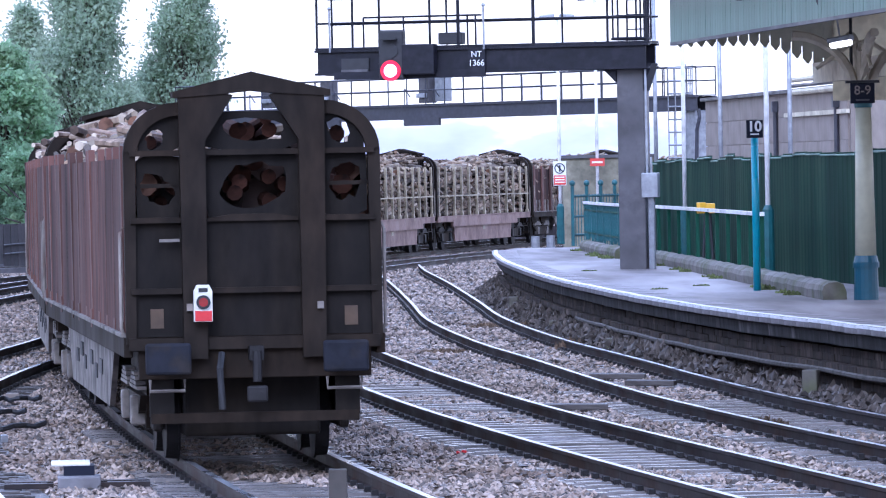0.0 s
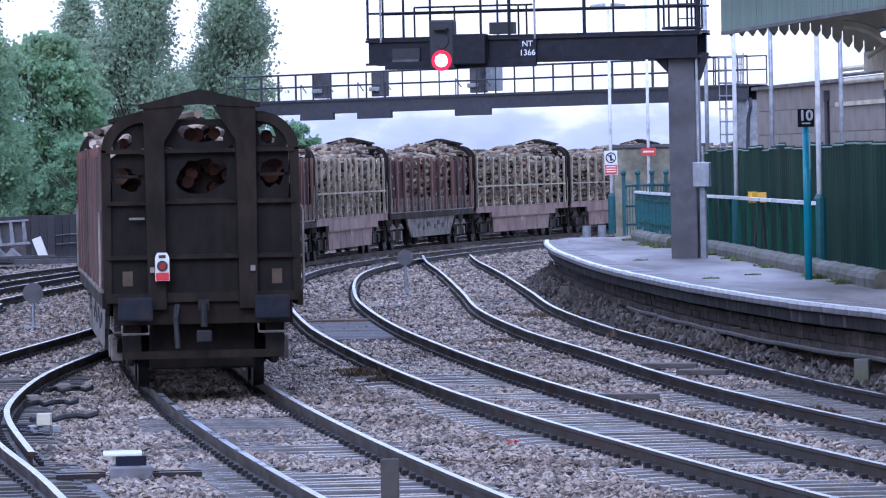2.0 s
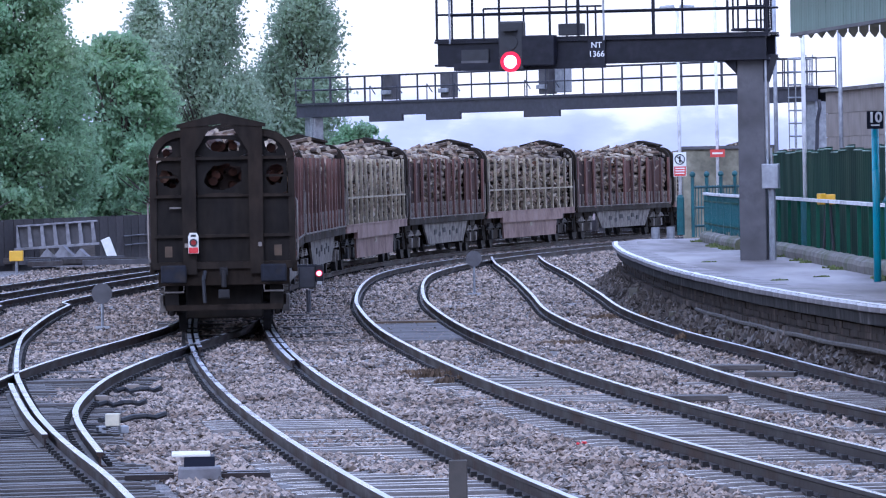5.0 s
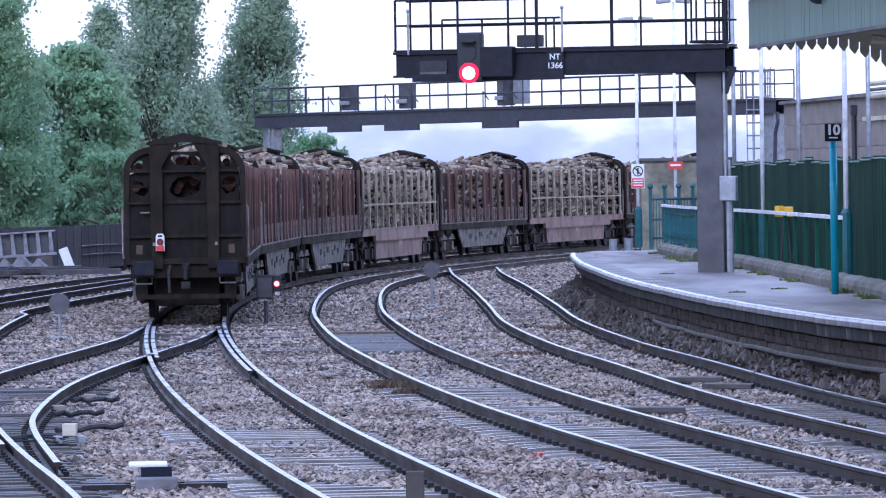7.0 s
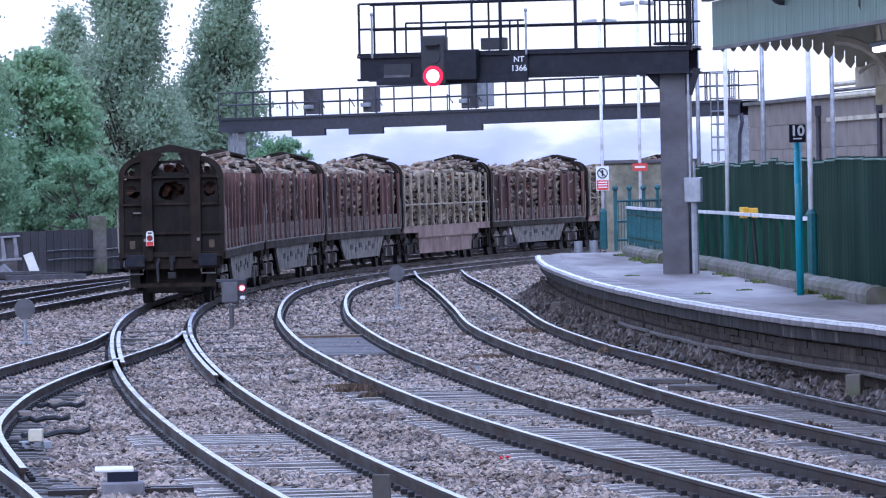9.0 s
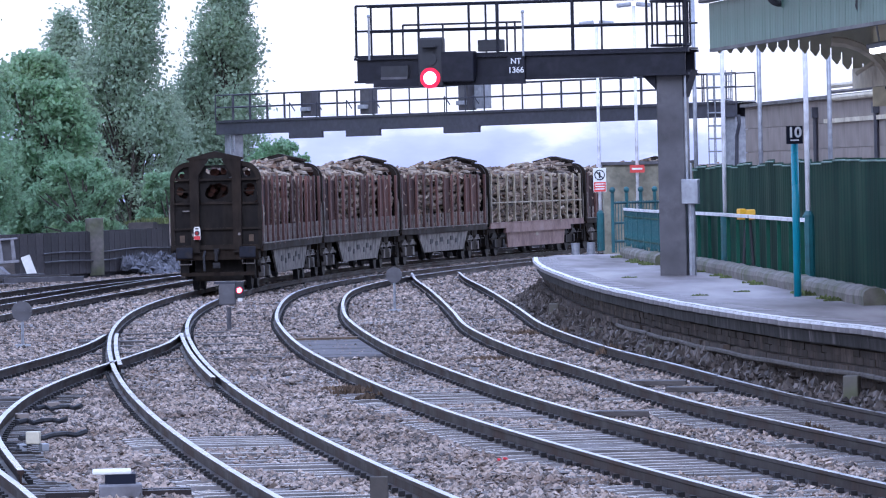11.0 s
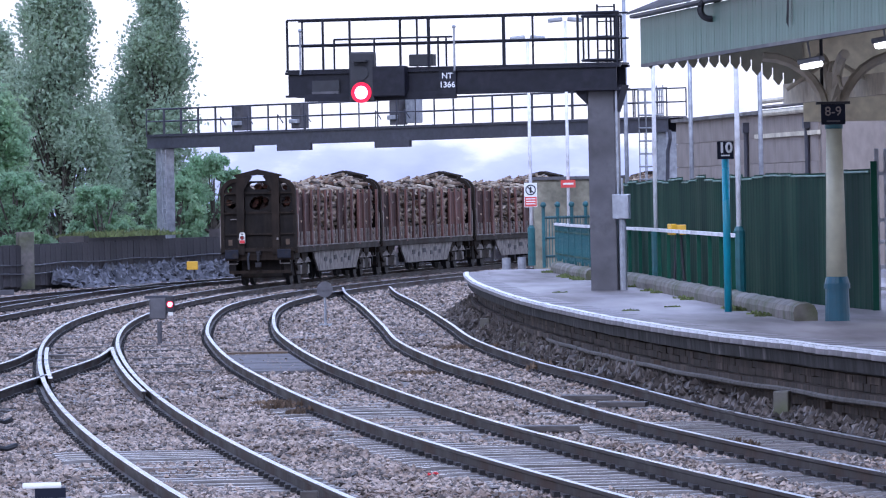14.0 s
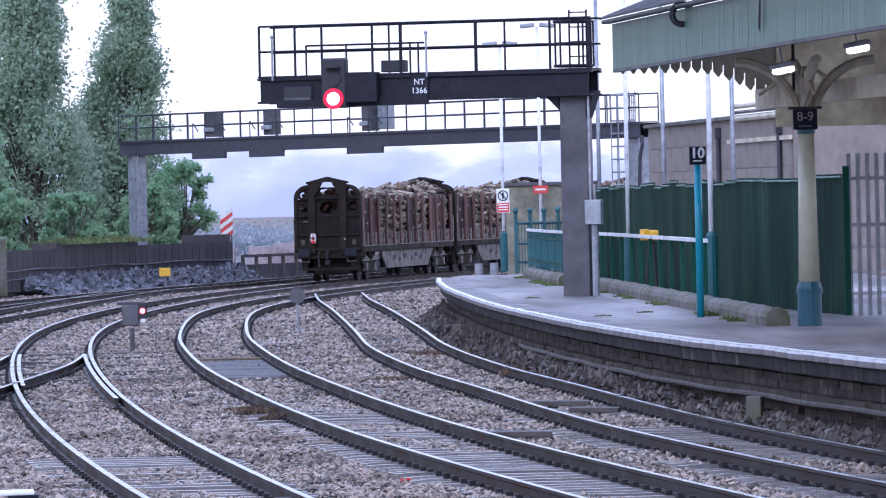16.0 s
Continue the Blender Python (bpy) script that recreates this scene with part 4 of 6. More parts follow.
# ---- the canopy ----
def canopy():
    """Local x runs along the fascia towards the viewer, y away from the track; the far corner is the origin."""
    corner = Vector((3.1, 98.9, 0))
    ang = math.degrees(math.atan2(-1, 0.1157))
    ob = thing("station_canopy", pose(*corner, 0, 0, ang), "green-boarded station canopy with a toothed valance and cream underside", "canopy")
    zb, zt = 4.86, 5.6
    span, deep = 56.0, 9.0
    board = bmesh.new()
    box(board, (0, 0, 0), (0.242, 0.03, zt - zb))
    bme = finish(board, "board", M_FASCIA)
    for k in range(int(span / 0.25)):
        o = new("board", bme)
        o.parent, o.matrix_basis = ob, pose(0.125 + k * 0.25, 0 + random.uniform(-0.002, 0.002), (zb + zt) / 2)
    part("lower_trim", new_box((span / 2, 0.02, zb - 0.01), (span, 0.08, 0.05)), M_DARKSTEEL, ob)
    part("gutter", new_box((span / 2 - 0.1, -0.08, zt + 0.04), (span + 0.2, 0.16, 0.06), 0.02), M_DARKSTEEL, ob, "dark gutter")
    roof = bmesh.new()
    n = 440
    rows = []
    for y, z in ((-0.2, zt + 0.07), (1.6, zt + 0.75), (3.2, zt + 1.05), (deep, zt + 0.4)):
        rows.append([(-0.25 + span * k / n, y, z + 0.04 * (k % 2)) for k in range(n + 1)])
    sheet(roof, rows)
    bmesh.ops.solidify(roof, geom=roof.faces[:], thickness=0.03)
    part("roof_sheet", roof, M_ROOF, ob, "corrugated grey roof sheet")
    # end valance: pointed boards that follow a falling arch
    teeth = []
    k, y = 0, 0.06
    while y < 2.62:
        drop = 0.0 if y < 1.2 else 0.62 * ((y - 1.2) / 1.42) ** 1.7
        bm = bmesh.new()
        w = 0.171
        e = zb - drop
        prism(bm, [(0.0, zt), (w, zt), (w, e + 0.13), (w - 0.018, e + 0.13), (w - 0.018, e + 0.03), (w * 0.5 + 0.012, e - 0.06), (w * 0.5 - 0.012, e - 0.06), (0, e + 0.03)], -0.012, 0.012)
        for v in bm.verts:
            v.co = Vector((v.co.y + 0.0, v.co.x + y, v.co.z))
        part("valance_board", bm, M_CREAM, ob, "cream inner face of a pointed valance board")
        y += 0.172
        k += 1
    end = bmesh.new()
    sheet(end, [[(0.02, 2.6, 3.9), (0.02, deep, 3.9)], [(0.02, 2.6, zt + 1.0), (0.02, deep, zt + 0.4)]])
    bmesh.ops.solidify(end, geom=end.faces[:], thickness=0.04)
    part("end_wall", end, M_CREAMDIM, ob, "boarded cream end above the columns")
    under = bmesh.new()
    sheet(under, [[(0.05, 0.04, zb + 0.32), (span, 0.04, zb + 0.32)], [(0.05, 2.3, zb + 0.75), (span, 2.3, zb + 0.75)], [(0.05, deep, zb + 0.5), (span, deep, zb + 0.5)]])
    bmesh.ops.solidify(under, geom=under.faces[:], thickness=0.03)
    part("soffit", under, M_CREAMDIM, ob, "dusty cream boarded soffit")
    for x in np.arange(0.3, span, 1.6):
        bm = bmesh.new()
        box(bm, (x, 1.2, zb + 0.42), (0.07, 2.4, 0.12), rx=10)
        part("rafter", bm, M_CREAMDIM, ob)
    for yy in (0.7, 1.5):
        part("purlin", new_box((span / 2, yy, zb + 0.3 + 0.1 * yy), (span, 0.08, 0.1)), M_CREAMDIM, ob)
    part("valley_beam", new_box((span / 2, 2.35, 4.35), (span, 0.14, 0.32)), M_CREAMDIM, ob, "cream beam along the column heads")
    return ob, ang, corner


CANOPY, CAN_ANG, CAN_CORNER = canopy()


def canopy_place(x, y, z):
    return pose(*CAN_CORNER, 0, 0, CAN_ANG) @ Vector((x, y, z))


def canopy_column(x, y, first):
    ob = thing("canopy_column", pose(x, y, PLATFORM_Z, 0, 0, CAN_ANG), "round cream iron column with a turquoise base under the canopy", "column", "canopy columns")
    bm = bmesh.new()
    rod(bm, (0, 0, 0.62), (0, 0, 3.0), 0.16, 0.115, n=20)
    part("shaft", bm, M_CREAM, ob, "cream-painted shaft", smooth=True)
    bm = bmesh.new()
    rod(bm, (0, 0, 0), (0, 0, 0.55), 0.19, 0.175, n=20)
    rod(bm, (0, 0, 0.48), (0, 0, 0.56), 0.2, n=20)
    rod(bm, (0, 0, 0.56), (0, 0, 0.66), 0.19, 0.165, n=20)
    part("base", bm, M_BASE, ob, "turquoise-painted base with a moulded collar")
    bm = bmesh.new()
    rod(bm, (0, 0, 2.86), (0, 0, 3.12), 0.135, 0.15, n=20)
    part("collar", bm, M_TEAL, ob, "teal collar")
    bm = bmesh.new()
    rod(bm, (0, 0, 3.12), (0, 0, 3.7), 0.1, n=12)
    part("head", bm, M_CREAMDIM, ob)
    for sx, sy in ((1, 0), (-1, 0), (0, 1), (0, -1)):
        bm = bmesh.new()
        pts = [(sx * (0.1 + 0.95 * (1 - math.cos(a))), sy * (0.1 + 0.95 * (1 - math.cos(a))), 3.0 + 0.95 * math.sin(a)) for a in np.linspace(0, math.pi / 2, 8)]
        tube_run(bm, pts, 0.075)
        rod(bm, (sx * 0.1, sy * 0.1, 3.85), (sx * 0.7, sy * 0.7, 3.45), 0.03)
        part("bracket", bm, M_CREAMDIM, ob, "curved cream iron bracket")
    bm = bmesh.new()
    rod(bm, (-0.17, -0.14, 3.1), (-0.17, -0.14, 4.2), 0.025)
    part("conduit", bm, M_BLACK, ob)
    return ob


for k in range(4):
    p = canopy_place(4.0 + 9.0 * k, 3.1, 0)
    if k == 0:
        p = Vector((5.72, 91.96, 0))
    canopy_column(p.x, p.y, k == 0)


def platform_number_board():
    ob = thing("platform_number_board", pose(5.69, 91.61, 3.92), "dark hanging board numbered 8-9 on a column head", "sign")
    part("board", new_box((0, 0, 0), (0.36, 0.06, 0.3), 0.01), M_SIGNDARK, ob)
    part("hood", new_box((0, 0, 0.17), (0.5, 0.16, 0.04)), M_BLACK, ob)
    words("number", "8-9", 0.19, pose(0, -0.035, 0.04, 90), M_CONC, ob)
    part("small_line", new_box((0, -0.034, -0.1), (0.2, 0.006, 0.025)), M_GREYSTEEL, ob)


platform_number_board()


def tube_light(x, y, z):
    ob = thing("platform_light", pose(x, y, z, 0, -9, -20), "glowing platform light fitting under the canopy", "lamp", "canopy lights")
    part("case", new_box((0, 0, 0.07), (0.36, 0.22, 0.08), 0.02), M_GALV, ob)
    part("diffuser", new_box((0, 0, 0), (0.32, 0.18, 0.09), 0.04), M_TUBE, ob, "glowing white diffuser")
    bm = bmesh.new()
    rod(bm, (0, 0, 0.1), (0, 0, 0.9), 0.015)
    part("hanger", bm, M_GALV, ob)


tube_light(5.28, 89.8, 4.62)
tube_light(6.12, 86.3, 4.82)


def hose_coil():
    ob = thing("hose_coil", pose(3.9, 91.7, 5.52), "black coiled hose hanging on the canopy fascia", "hose")
    for r, d in ((0.13, 0.0), (0.17, -0.03), (0.15, -0.05)):
        bm = bmesh.new()
        tube_run(bm, [(r * math.cos(a), -0.06 + d, r * math.sin(a)) for a in np.linspace(0, 2 * math.pi, 19)], 0.03)
        part("loop", bm, M_BLACK, ob)


hose_coil()


def black_strap():
    bm = bmesh.new()
    sheet(bm, [[(-0.06, 0, 0), (0.06, 0, 0)], [(-0.07, -0.02, -0.25), (0.06, -0.01, -0.24)], [(-0.1, -0.03, -0.55), (0.02, -0.02, -0.62)]])
    bmesh.ops.solidify(bm, geom=bm.faces[:], thickness=0.02)
    ob = part("cloth_strip", bm, M_BLACK)
    ob.matrix_basis = pose(4.69, 84.7, 5.66, 0, 0, CAN_ANG)
    tagged(ob, "torn black strip hanging from the canopy gutter", "strip")


black_strap()


def side_gate():
    ob = thing("metal_gate", pose(6.85, 99.32, PLATFORM_Z), "grey galvanised palisade gate beside the green fence", "gate")
    for k in range(14):
        part("pale", new_box((k * 0.15, 0.02 * (k % 2), 1.3), (0.07, 0.02, 2.6)), M_GALV, ob)
    for z in (0.35, 0.7, 1.1, 1.45, 2.2):
        part("rail", new_box((1.0, 0.05, z), (2.1, 0.04, 0.06)), M_WHITE if z < 1.4 else M_GALV, ob)
    part("post", new_box((-0.05, 0, 1.2), (0.1, 0.1, 2.4)), M_FENCE, ob)


side_gate()


# ---- buildings and walls beyond ----
def side_building():
    ob = thing("station_building", Matrix(), "pale concrete block building with pipes along its parapet", "building")
    a, b, c = Vector((7.05, 191.0, 0)), Vector((9.9, 164.5, 0)), Vector((30, 160, 0))
    d = (b - a)
    ang = math.degrees(math.atan2(d.y, d.x))
    L = d.length
    bm = bmesh.new()
    m = pose(*a, 0, 0, ang)
    box(bm, (L / 2, 6.0, 2.4), (L, 12, 5.15))
    for v in bm.verts:
        v.co = m @ v.co
    part("wall", bm, M_CONC, ob)
    w, h = 2.4, 0.72
    slab = bmesh.new()
    box(slab, (0, 0, 0), (w - 0.01, 0.05, h - 0.012), bevel=0.004)
    sme = finish(slab, "panel", M_CONC)
    for i in range(int(L / w)):
        for j in range(6):
            o = new("panel", sme)
            o.parent = ob
            o.matrix_basis = m @ pose((i + 0.5) * w, -0.02, 0.9 + (j + 0.5) * h - 0.2)
    for name, c0, s0, mat in (("coping", (L / 2, 0.05, 5.02), (L + 0.1, 0.5, 0.1), M_GREYSTEEL), ("band", (L / 2 + 8, -0.08, 4.35), (L - 16, 0.1, 0.12), M_CREAMDIM)):
        o = part(name, new_box(c0, s0), mat, ob)
        o.matrix_basis = m
    for z, r in ((5.32, 0.07), (5.15, 0.05), (4.98, 0.09)):
        bm = bmesh.new()
        rod(bm, (17.5, -0.15, z), (L, -0.15, z), r)
        o = part("pipe", bm, M_CREAMDIM if r > 0.06 else M_GREYSTEEL, ob)
        o.matrix_basis = m
    for x in (14.4, 25.0):
        bm = bmesh.new()
        rod(bm, (x, -0.12, 1.0), (x, -0.12, 4.6), 0.07)
        box(bm, (x, -0.12, 4.62), (0.26, 0.2, 0.3))
        o = part("downpipe", bm, M_DARKSTEEL, ob)
        o.matrix_basis = m
    return ob


side_building()


def grey_pole(x, y, top):
    bm = bmesh.new()
    rod(bm, (0, 0, -0.2), (0, 0, top), 0.07, 0.055, n=10)
    ob = part("pole", bm, M_GALV, None, smooth=True)
    ob.matrix_basis = pose(x, y, 0)
    tagged(ob, "tall plain grey steel pole behind the fence", "pole", "grey poles")


for x, y, top in ((5.2, 182, 9.5), (6.6, 169, 9.0), (8.2, 163, 9.0)):
    grey_pole(x, y, top)


def annex():
    ob = thing("lineside_hut", pose(4.1, 198, 0), "low pale lineside hut behind the platform end", "hut")
    part("wall", new_box((0, 0, 1.6), (2.9, 3.5, 3.4)), material("olive_render", (0.24, 0.22, 0.16), 0.8), ob)
    part("cabinet", new_box((1.0, -2.4, 1.7), (0.7, 0.5, 3.2), 0.02), M_GALV, ob)
    part("roof", new_box((0, 0, 3.35), (3.1, 3.7, 0.1)), M_GREYSTEEL, ob)


annex()


WALL = Line([(-33.09, 170.48), (-22.99, 188.71), (-18.10, 202.42), (-15.42, 212.92), (-13.09, 226.35), (-10.47, 238.52), (-7.79, 248.01)])


def retaining_wall():
    ob = thing("retaining_wall", Matrix(), "dark retaining wall of stacked beams behind the tracks", "wall", kind="structure")
    bm = bmesh.new()
    sweep(bm, WALL, [(-0.3, -0.4), (-0.3, 1.45), (0.0, 1.45), (0.0, -0.4)], step=2)
    part("core", bm, M_MORTAR, ob)
    w = 0.85
    pan = bmesh.new()
    box(pan, (0, 0, 0.72), (0.09, w - 0.05, 1.44))
    me = finish(pan, "beam", M_WALL)
    for s in np.arange(0.3, WALL.length, w):
        x, y, th = WALL.at(s, 0.04)
        o = new("beam", me)
        o.parent, o.matrix_basis = ob, pose(x, y, 0.02 * math.sin(s * 3), 0, 0, -math.degrees(th))
    for s0, s1, h in ((WALL.length - 24.0, WALL.length - 12.0, 0.22), (WALL.length - 3.4, WALL.length, 0.3)):
        bm = bmesh.new()
        sweep(bm, WALL, [(-0.9, 1.4), (-0.9, 1.45 + h), (0.02, 1.45 + h), (0.02, 1.4)], 0, 0, s0, s1)
        part("raised_block", bm, M_WALL, ob)
    for z, off in ((0.75, 0.14), (0.45, 0.16)):
        bm = bmesh.new()
        for s in np.arange(WALL.length - 40, WALL.length - 1, 1.6):
            a, b = WALL.at(s, off), WALL.at(s + 1.6, off)
            rod(bm, (a[0], a[1], z + 0.03 * math.sin(s * 0.6)), (b[0], b[1], z + 0.03 * math.sin(s * 0.6 + 0.96)), 0.025, n=5)
        part("cable", bm, M_GREYSTEEL, ob, "grey cable slung along the wall")


retaining_wall()


def wall_bank():
    """Dark broken stone tipped along the foot of the wall, and rough grass on its top."""
    rng = np.random.default_rng(21)
    bm = bmesh.new()
    for _ in range(2600):
        s = rng.uniform(WALL.length - 30, WALL.length + 1.0)
        d = abs(rng.normal(0, 0.5))
        x, y, _ = WALL.at(s, 0.16 + d)
        k = 0.06 + 0.12 * rng.random() ** 2
        h = max(0.0, 0.75 - d * 0.7)
        v = [bm.verts.new(Vector((x, y, -0.15 + h * rng.uniform(0.2, 1.0))) + Vector(q) * k * rng.uniform(0.6, 1.4)) for q in ((1, 0, 0), (-0.6, 0.9, 0), (-0.7, -0.8, 0.1), (0.1, 0.1, 0.9))]
        for f in ((0, 1, 3), (1, 2, 3), (2, 0, 3), (0, 2, 1)):
            bm.faces.new([v[i] for i in f])
    tagged(part("stone_bank", bm, M_SLATE), "dark blue-grey broken stone along the wall's foot", "rubble", kind="stuff")
    for i in range(9):
        x, y, _ = WALL.at(WALL.length - 23 + 1.35 * i, -0.3)
        weeds("rough_grass", x, y, 0.7, 0.35, 240, M_MOSS, "rough yellow-green grass on top of the wall", 120 + i, 1.6)


M_SLATE = material("dark_slate_stone", (0.075, 0.075, 0.09), 0.55, vary=0.3, stain=(0.14, 0.14, 0.16), stain_scale=3, island=0.7)


def pillar():
    ob = part("concrete_post", new_box((0, 0, 0.9), (0.55, 0.4, 2.0), 0.02), M_KERB)
    ob.matrix_basis = pose(-14.84, 214.99, 0, 0, 0, 20)
    tagged(ob, "pale square concrete post before the dark wall", "post")


pillar()


def lattice_fence():
    ob = thing("low_fence", Matrix(), "low weathered timber fence beyond the tracks", "fence")
    a, b = Vector((-7.38, 251.21, 0)), Vector((3.43, 280.65, 0))
    for k in range(22):
        p = a.lerp(b, k / 21)
        part("post", new_box((p.x, p.y, 0.3), (0.16, 0.16, 1.1)), M_TIMBER, ob)
    part("board_panel", new_box(((a + b) / 2 + Vector((0, 0.1, 0.1))), ((b - a).length, 0.08, 0.75), 0, math.degrees(math.atan2(b.y - a.y, b.x - a.x))), M_GREYSTEEL, ob)
    part("rail", new_box(((a + b) / 2 + Vector((0, 0, 0.82))), ((b - a).length, 0.12, 0.12), 0, math.degrees(math.atan2(b.y - a.y, b.x - a.x))), M_TIMBER, ob)


lattice_fence()


def girder_stack():
    """Old steel girder on timber packing, with bent plates and loose beams before it."""
    ob = thing("steel_girder", pose(-19.42, 199.6, 0, 0, -3, 5), "old riveted steel girder lying beside the siding", "girder")
    part("web", new_box((1.55, 0.1, 0.82), (3.15, 0.05, 0.74)), M_GREYSTEEL, ob)
    part("top_flange", new_box((1.55, 0, 1.2), (3.3, 0.34, 0.06), 0.01), M_OLDSTEEL, ob, "pale weathered top flange")
    part("bottom_flange", new_box((1.55, -0.1, 0.46), (3.3, 0.46, 0.08), 0.01), M_OLDSTEEL, ob, "pale weathered bottom flange")
    for k in range(8):
        bm = bmesh.new()
        prism(bm, [(0.1 + k * 0.41, 0.5), (0.24 + k * 0.41, 0.5), (0.2 + k * 0.41, 1.17), (0.1 + k * 0.41, 1.17)], -0.16, 0.08)
        part("stiffener", bm, M_OLDSTEEL, ob)
    for x in (0.3, 1.5, 2.8):
        part("packing", new_box((x, 0, 0.1), (0.5, 0.6, 0.66), 0.02), M_TIMBER, ob)
    for x, w, h in ((-17.3, 0.6, 0.5), (-17.85, 0.5, 0.4), (-16.75, 0.45, 0.36)):
        bm = bmesh.new()
        prism(bm, [(-w, -0.2), (w, -0.2), (w * 0.75, 0.05), (w * 0.3, h * 0.6), (0.0, h), (-w * 0.1, h - 0.06), (-w * 0.35, h * 0.45)], -0.5, 0.5)
        o = part("bent_plate", bm, M_OLDSTEEL)
        o.matrix_basis = pose(x, 198.6, 0.12, 0, 0, random.uniform(-8, 8))
        tagged(o, "bent grey steel plate heaped before the girder", "steel plate", "scrap by the siding")
    o = part("concrete_slab", new_box((0, 0, 0.36), (0.3, 0.14, 0.72), 0.015), M_LAMPWHITE)
    o.matrix_basis = pose(-15.75, 199.0, 0.12, 0, -20, 0)
    tagged(o, "pale concrete slab leaning at the girder's end", "slab")
    for k in range(6):
        o = part("timber_beam", new_box((0, 0, 0.12 + 0.05 * (k % 3)), (0.26, 2.6 + 0.4 * (k % 2), 0.16), 0.01), M_TIMBER if k % 2 else M_GREYSTEEL)
        o.matrix_basis = pose(-15.2 - 0.6 * k, 196.0 + 0.5 * (k % 3), -0.05, 0, 0, -72 + 9 * k)
        tagged(o, "old timber beam lying on the ballast", "beam", "loose beams by the siding")


M_OLDSTEEL = material("pale_weathered_steel", (0.22, 0.21, 0.225), 0.55, vary=0.25, stain=(0.12, 0.11, 0.115), stain_scale=2.0)
girder_stack()


# ---- small trackside things ----
def point_machine(x, y, rz):
    ob = thing("point_machine", pose(x, y, -0.17, 0, 0, rz), "pale grey point machine box with a dark rod", "point machine")
    part("case", new_box((0.02, -0.05, 0.05), (0.42, 0.5, 0.15), 0.02), M_OLDSTEEL, ob)
    part("lid", new_box((-0.06, 0.2, 0.235), (0.38, 0.6, 0.035), 0.012), M_LAMPWHITE, ob, "light metal lid")
    # Dark block put in for the shade between case and lid.
    part("lid_shade", new_box((0.02, 0.15, 0.165), (0.3, 0.5, 0.11)), M_SIGNDARK, ob)
    for d in (-1, 1):
        for yy in (-0.1, 0.3):
            part("rod", new_box((d * 0.47, yy, 0.03), (0.48, 0.09, 0.05)), M_RAIL, ob)
            part("tie_plate", new_box((d * 0.5, yy + 0.12, 0.035), (0.42, 0.07, 0.04)), M_OLDSTEEL, ob)


point_machine(-3.98, 60.2, 4)


def track_clamp(x, y):
    ob = thing("point_motor", pose(x, y, -0.17), "small pale point motor with dark cables", "point motor")
    part("case", new_box((0, 0, 0.16), (0.16, 0.22, 0.14), 0.01), M_CREAMDIM, ob)
    for d in (-0.13, 0.13):
        part("foot", new_box((d, -0.1, 0.05), (0.09, 0.14, 0.09), 0.01, 20), M_GALV, ob)
    bm = bmesh.new()
    for k, dy in enumerate((0.35, -0.2, -1.1)):
        pts = [(-0.05 - 0.22 * i, dy + 0.06 * math.sin(i * 1.7 + k), 0.06 + 0.03 * math.sin(i)) for i in range(7)]
        tube_run(bm, pts, 0.013)
    part("cable", bm, M_BLACK, ob)


track_clamp(-5.67, 71.13)


def point_rod(a, b, label):
    bm = bmesh.new()
    n = 6
    tube_run(bm, [Vector(a).lerp(Vector(b), k / n) + Vector((0, 0.12 * math.sin(k * 1.9 + a[0]), 0.02 * math.sin(k * 2.3))) for k in range(n + 1)], 0.035)
    ob = part("cable", bm, M_BLACK)
    tagged(ob, label, "cable", "cables at the switch")


for a, b in (((-6.45, 78.4, -0.1), (-5.85, 79.0, -0.1)), ((-6.6, 83.4, -0.1), (-6.0, 83.7, -0.1)), ((-6.0, 73.3, -0.1), (-5.3, 74.6, -0.1))):
    point_rod(a, b, "black cable lying on the ballast by the switch")


def white_block(x, y, rz):
    ob = part("cover_block", new_box((0, 0, 0.07), (0.17, 0.26, 0.09), 0.015), M_CONC)
    ob.matrix_basis = pose(x, y, -0.17, 0, 0, rz)
    tagged(ob, "pale grey cover block beside the switch rail", "cover block", "switch cover blocks")


for x, y, rz in [(-6.55, 80.4, 10), (-6.45, 84.5, 8)]:
    white_block(x, y, rz)


def stump():
    ob = part("marker_post", new_box((0, 0, 0.17), (0.16, 0.12, 0.42), 0.01), M_STUMP)
    ob.matrix_basis = pose(-1.29, 54.03, -0.12)
    tagged(ob, "short weathered concrete marker post between the rails", "marker post")


stump()


def ground_signal():
    ob = thing("ground_signal", pose(-6.23, 130.98, -0.2), "low grey ground signal with a small red light", "ground signal")
    bm = bmesh.new()
    rod(bm, (0, 0, 0), (0, 0, 0.5), 0.05)
    part("post", bm, M_GREYSTEEL, ob)
    part("head", new_box((-0.02, 0, 0.78), (0.36, 0.2, 0.46), 0.03), M_GREYSTEEL, ob)
    part("back_plate", new_box((-0.05, 0.02, 1.02), (0.5, 0.24, 0.06)), M_DARKSTEEL, ob)
    part("lamp_case", new_box((0.24, -0.05, 0.86), (0.18, 0.2, 0.36), 0.02), M_BLACK, ob)
    bm = bmesh.new()
    rod(bm, (0.24, -0.15, 0.86), (0.24, -0.17, 0.86), 0.07, n=16)
    part("red_lens", bm, M_REDGLOW, ob)
    bm = bmesh.new()
    rod(bm, (0.24, -0.17, 0.86), (0.24, -0.175, 0.86), 0.05, n=16)
    part("red_core", bm, M_REDHOT, ob)
    part("white_lens", new_box((0.25, -0.16, 0.66), (0.1, 0.02, 0.07)), M_LAMPWHITE, ob)


ground_signal()


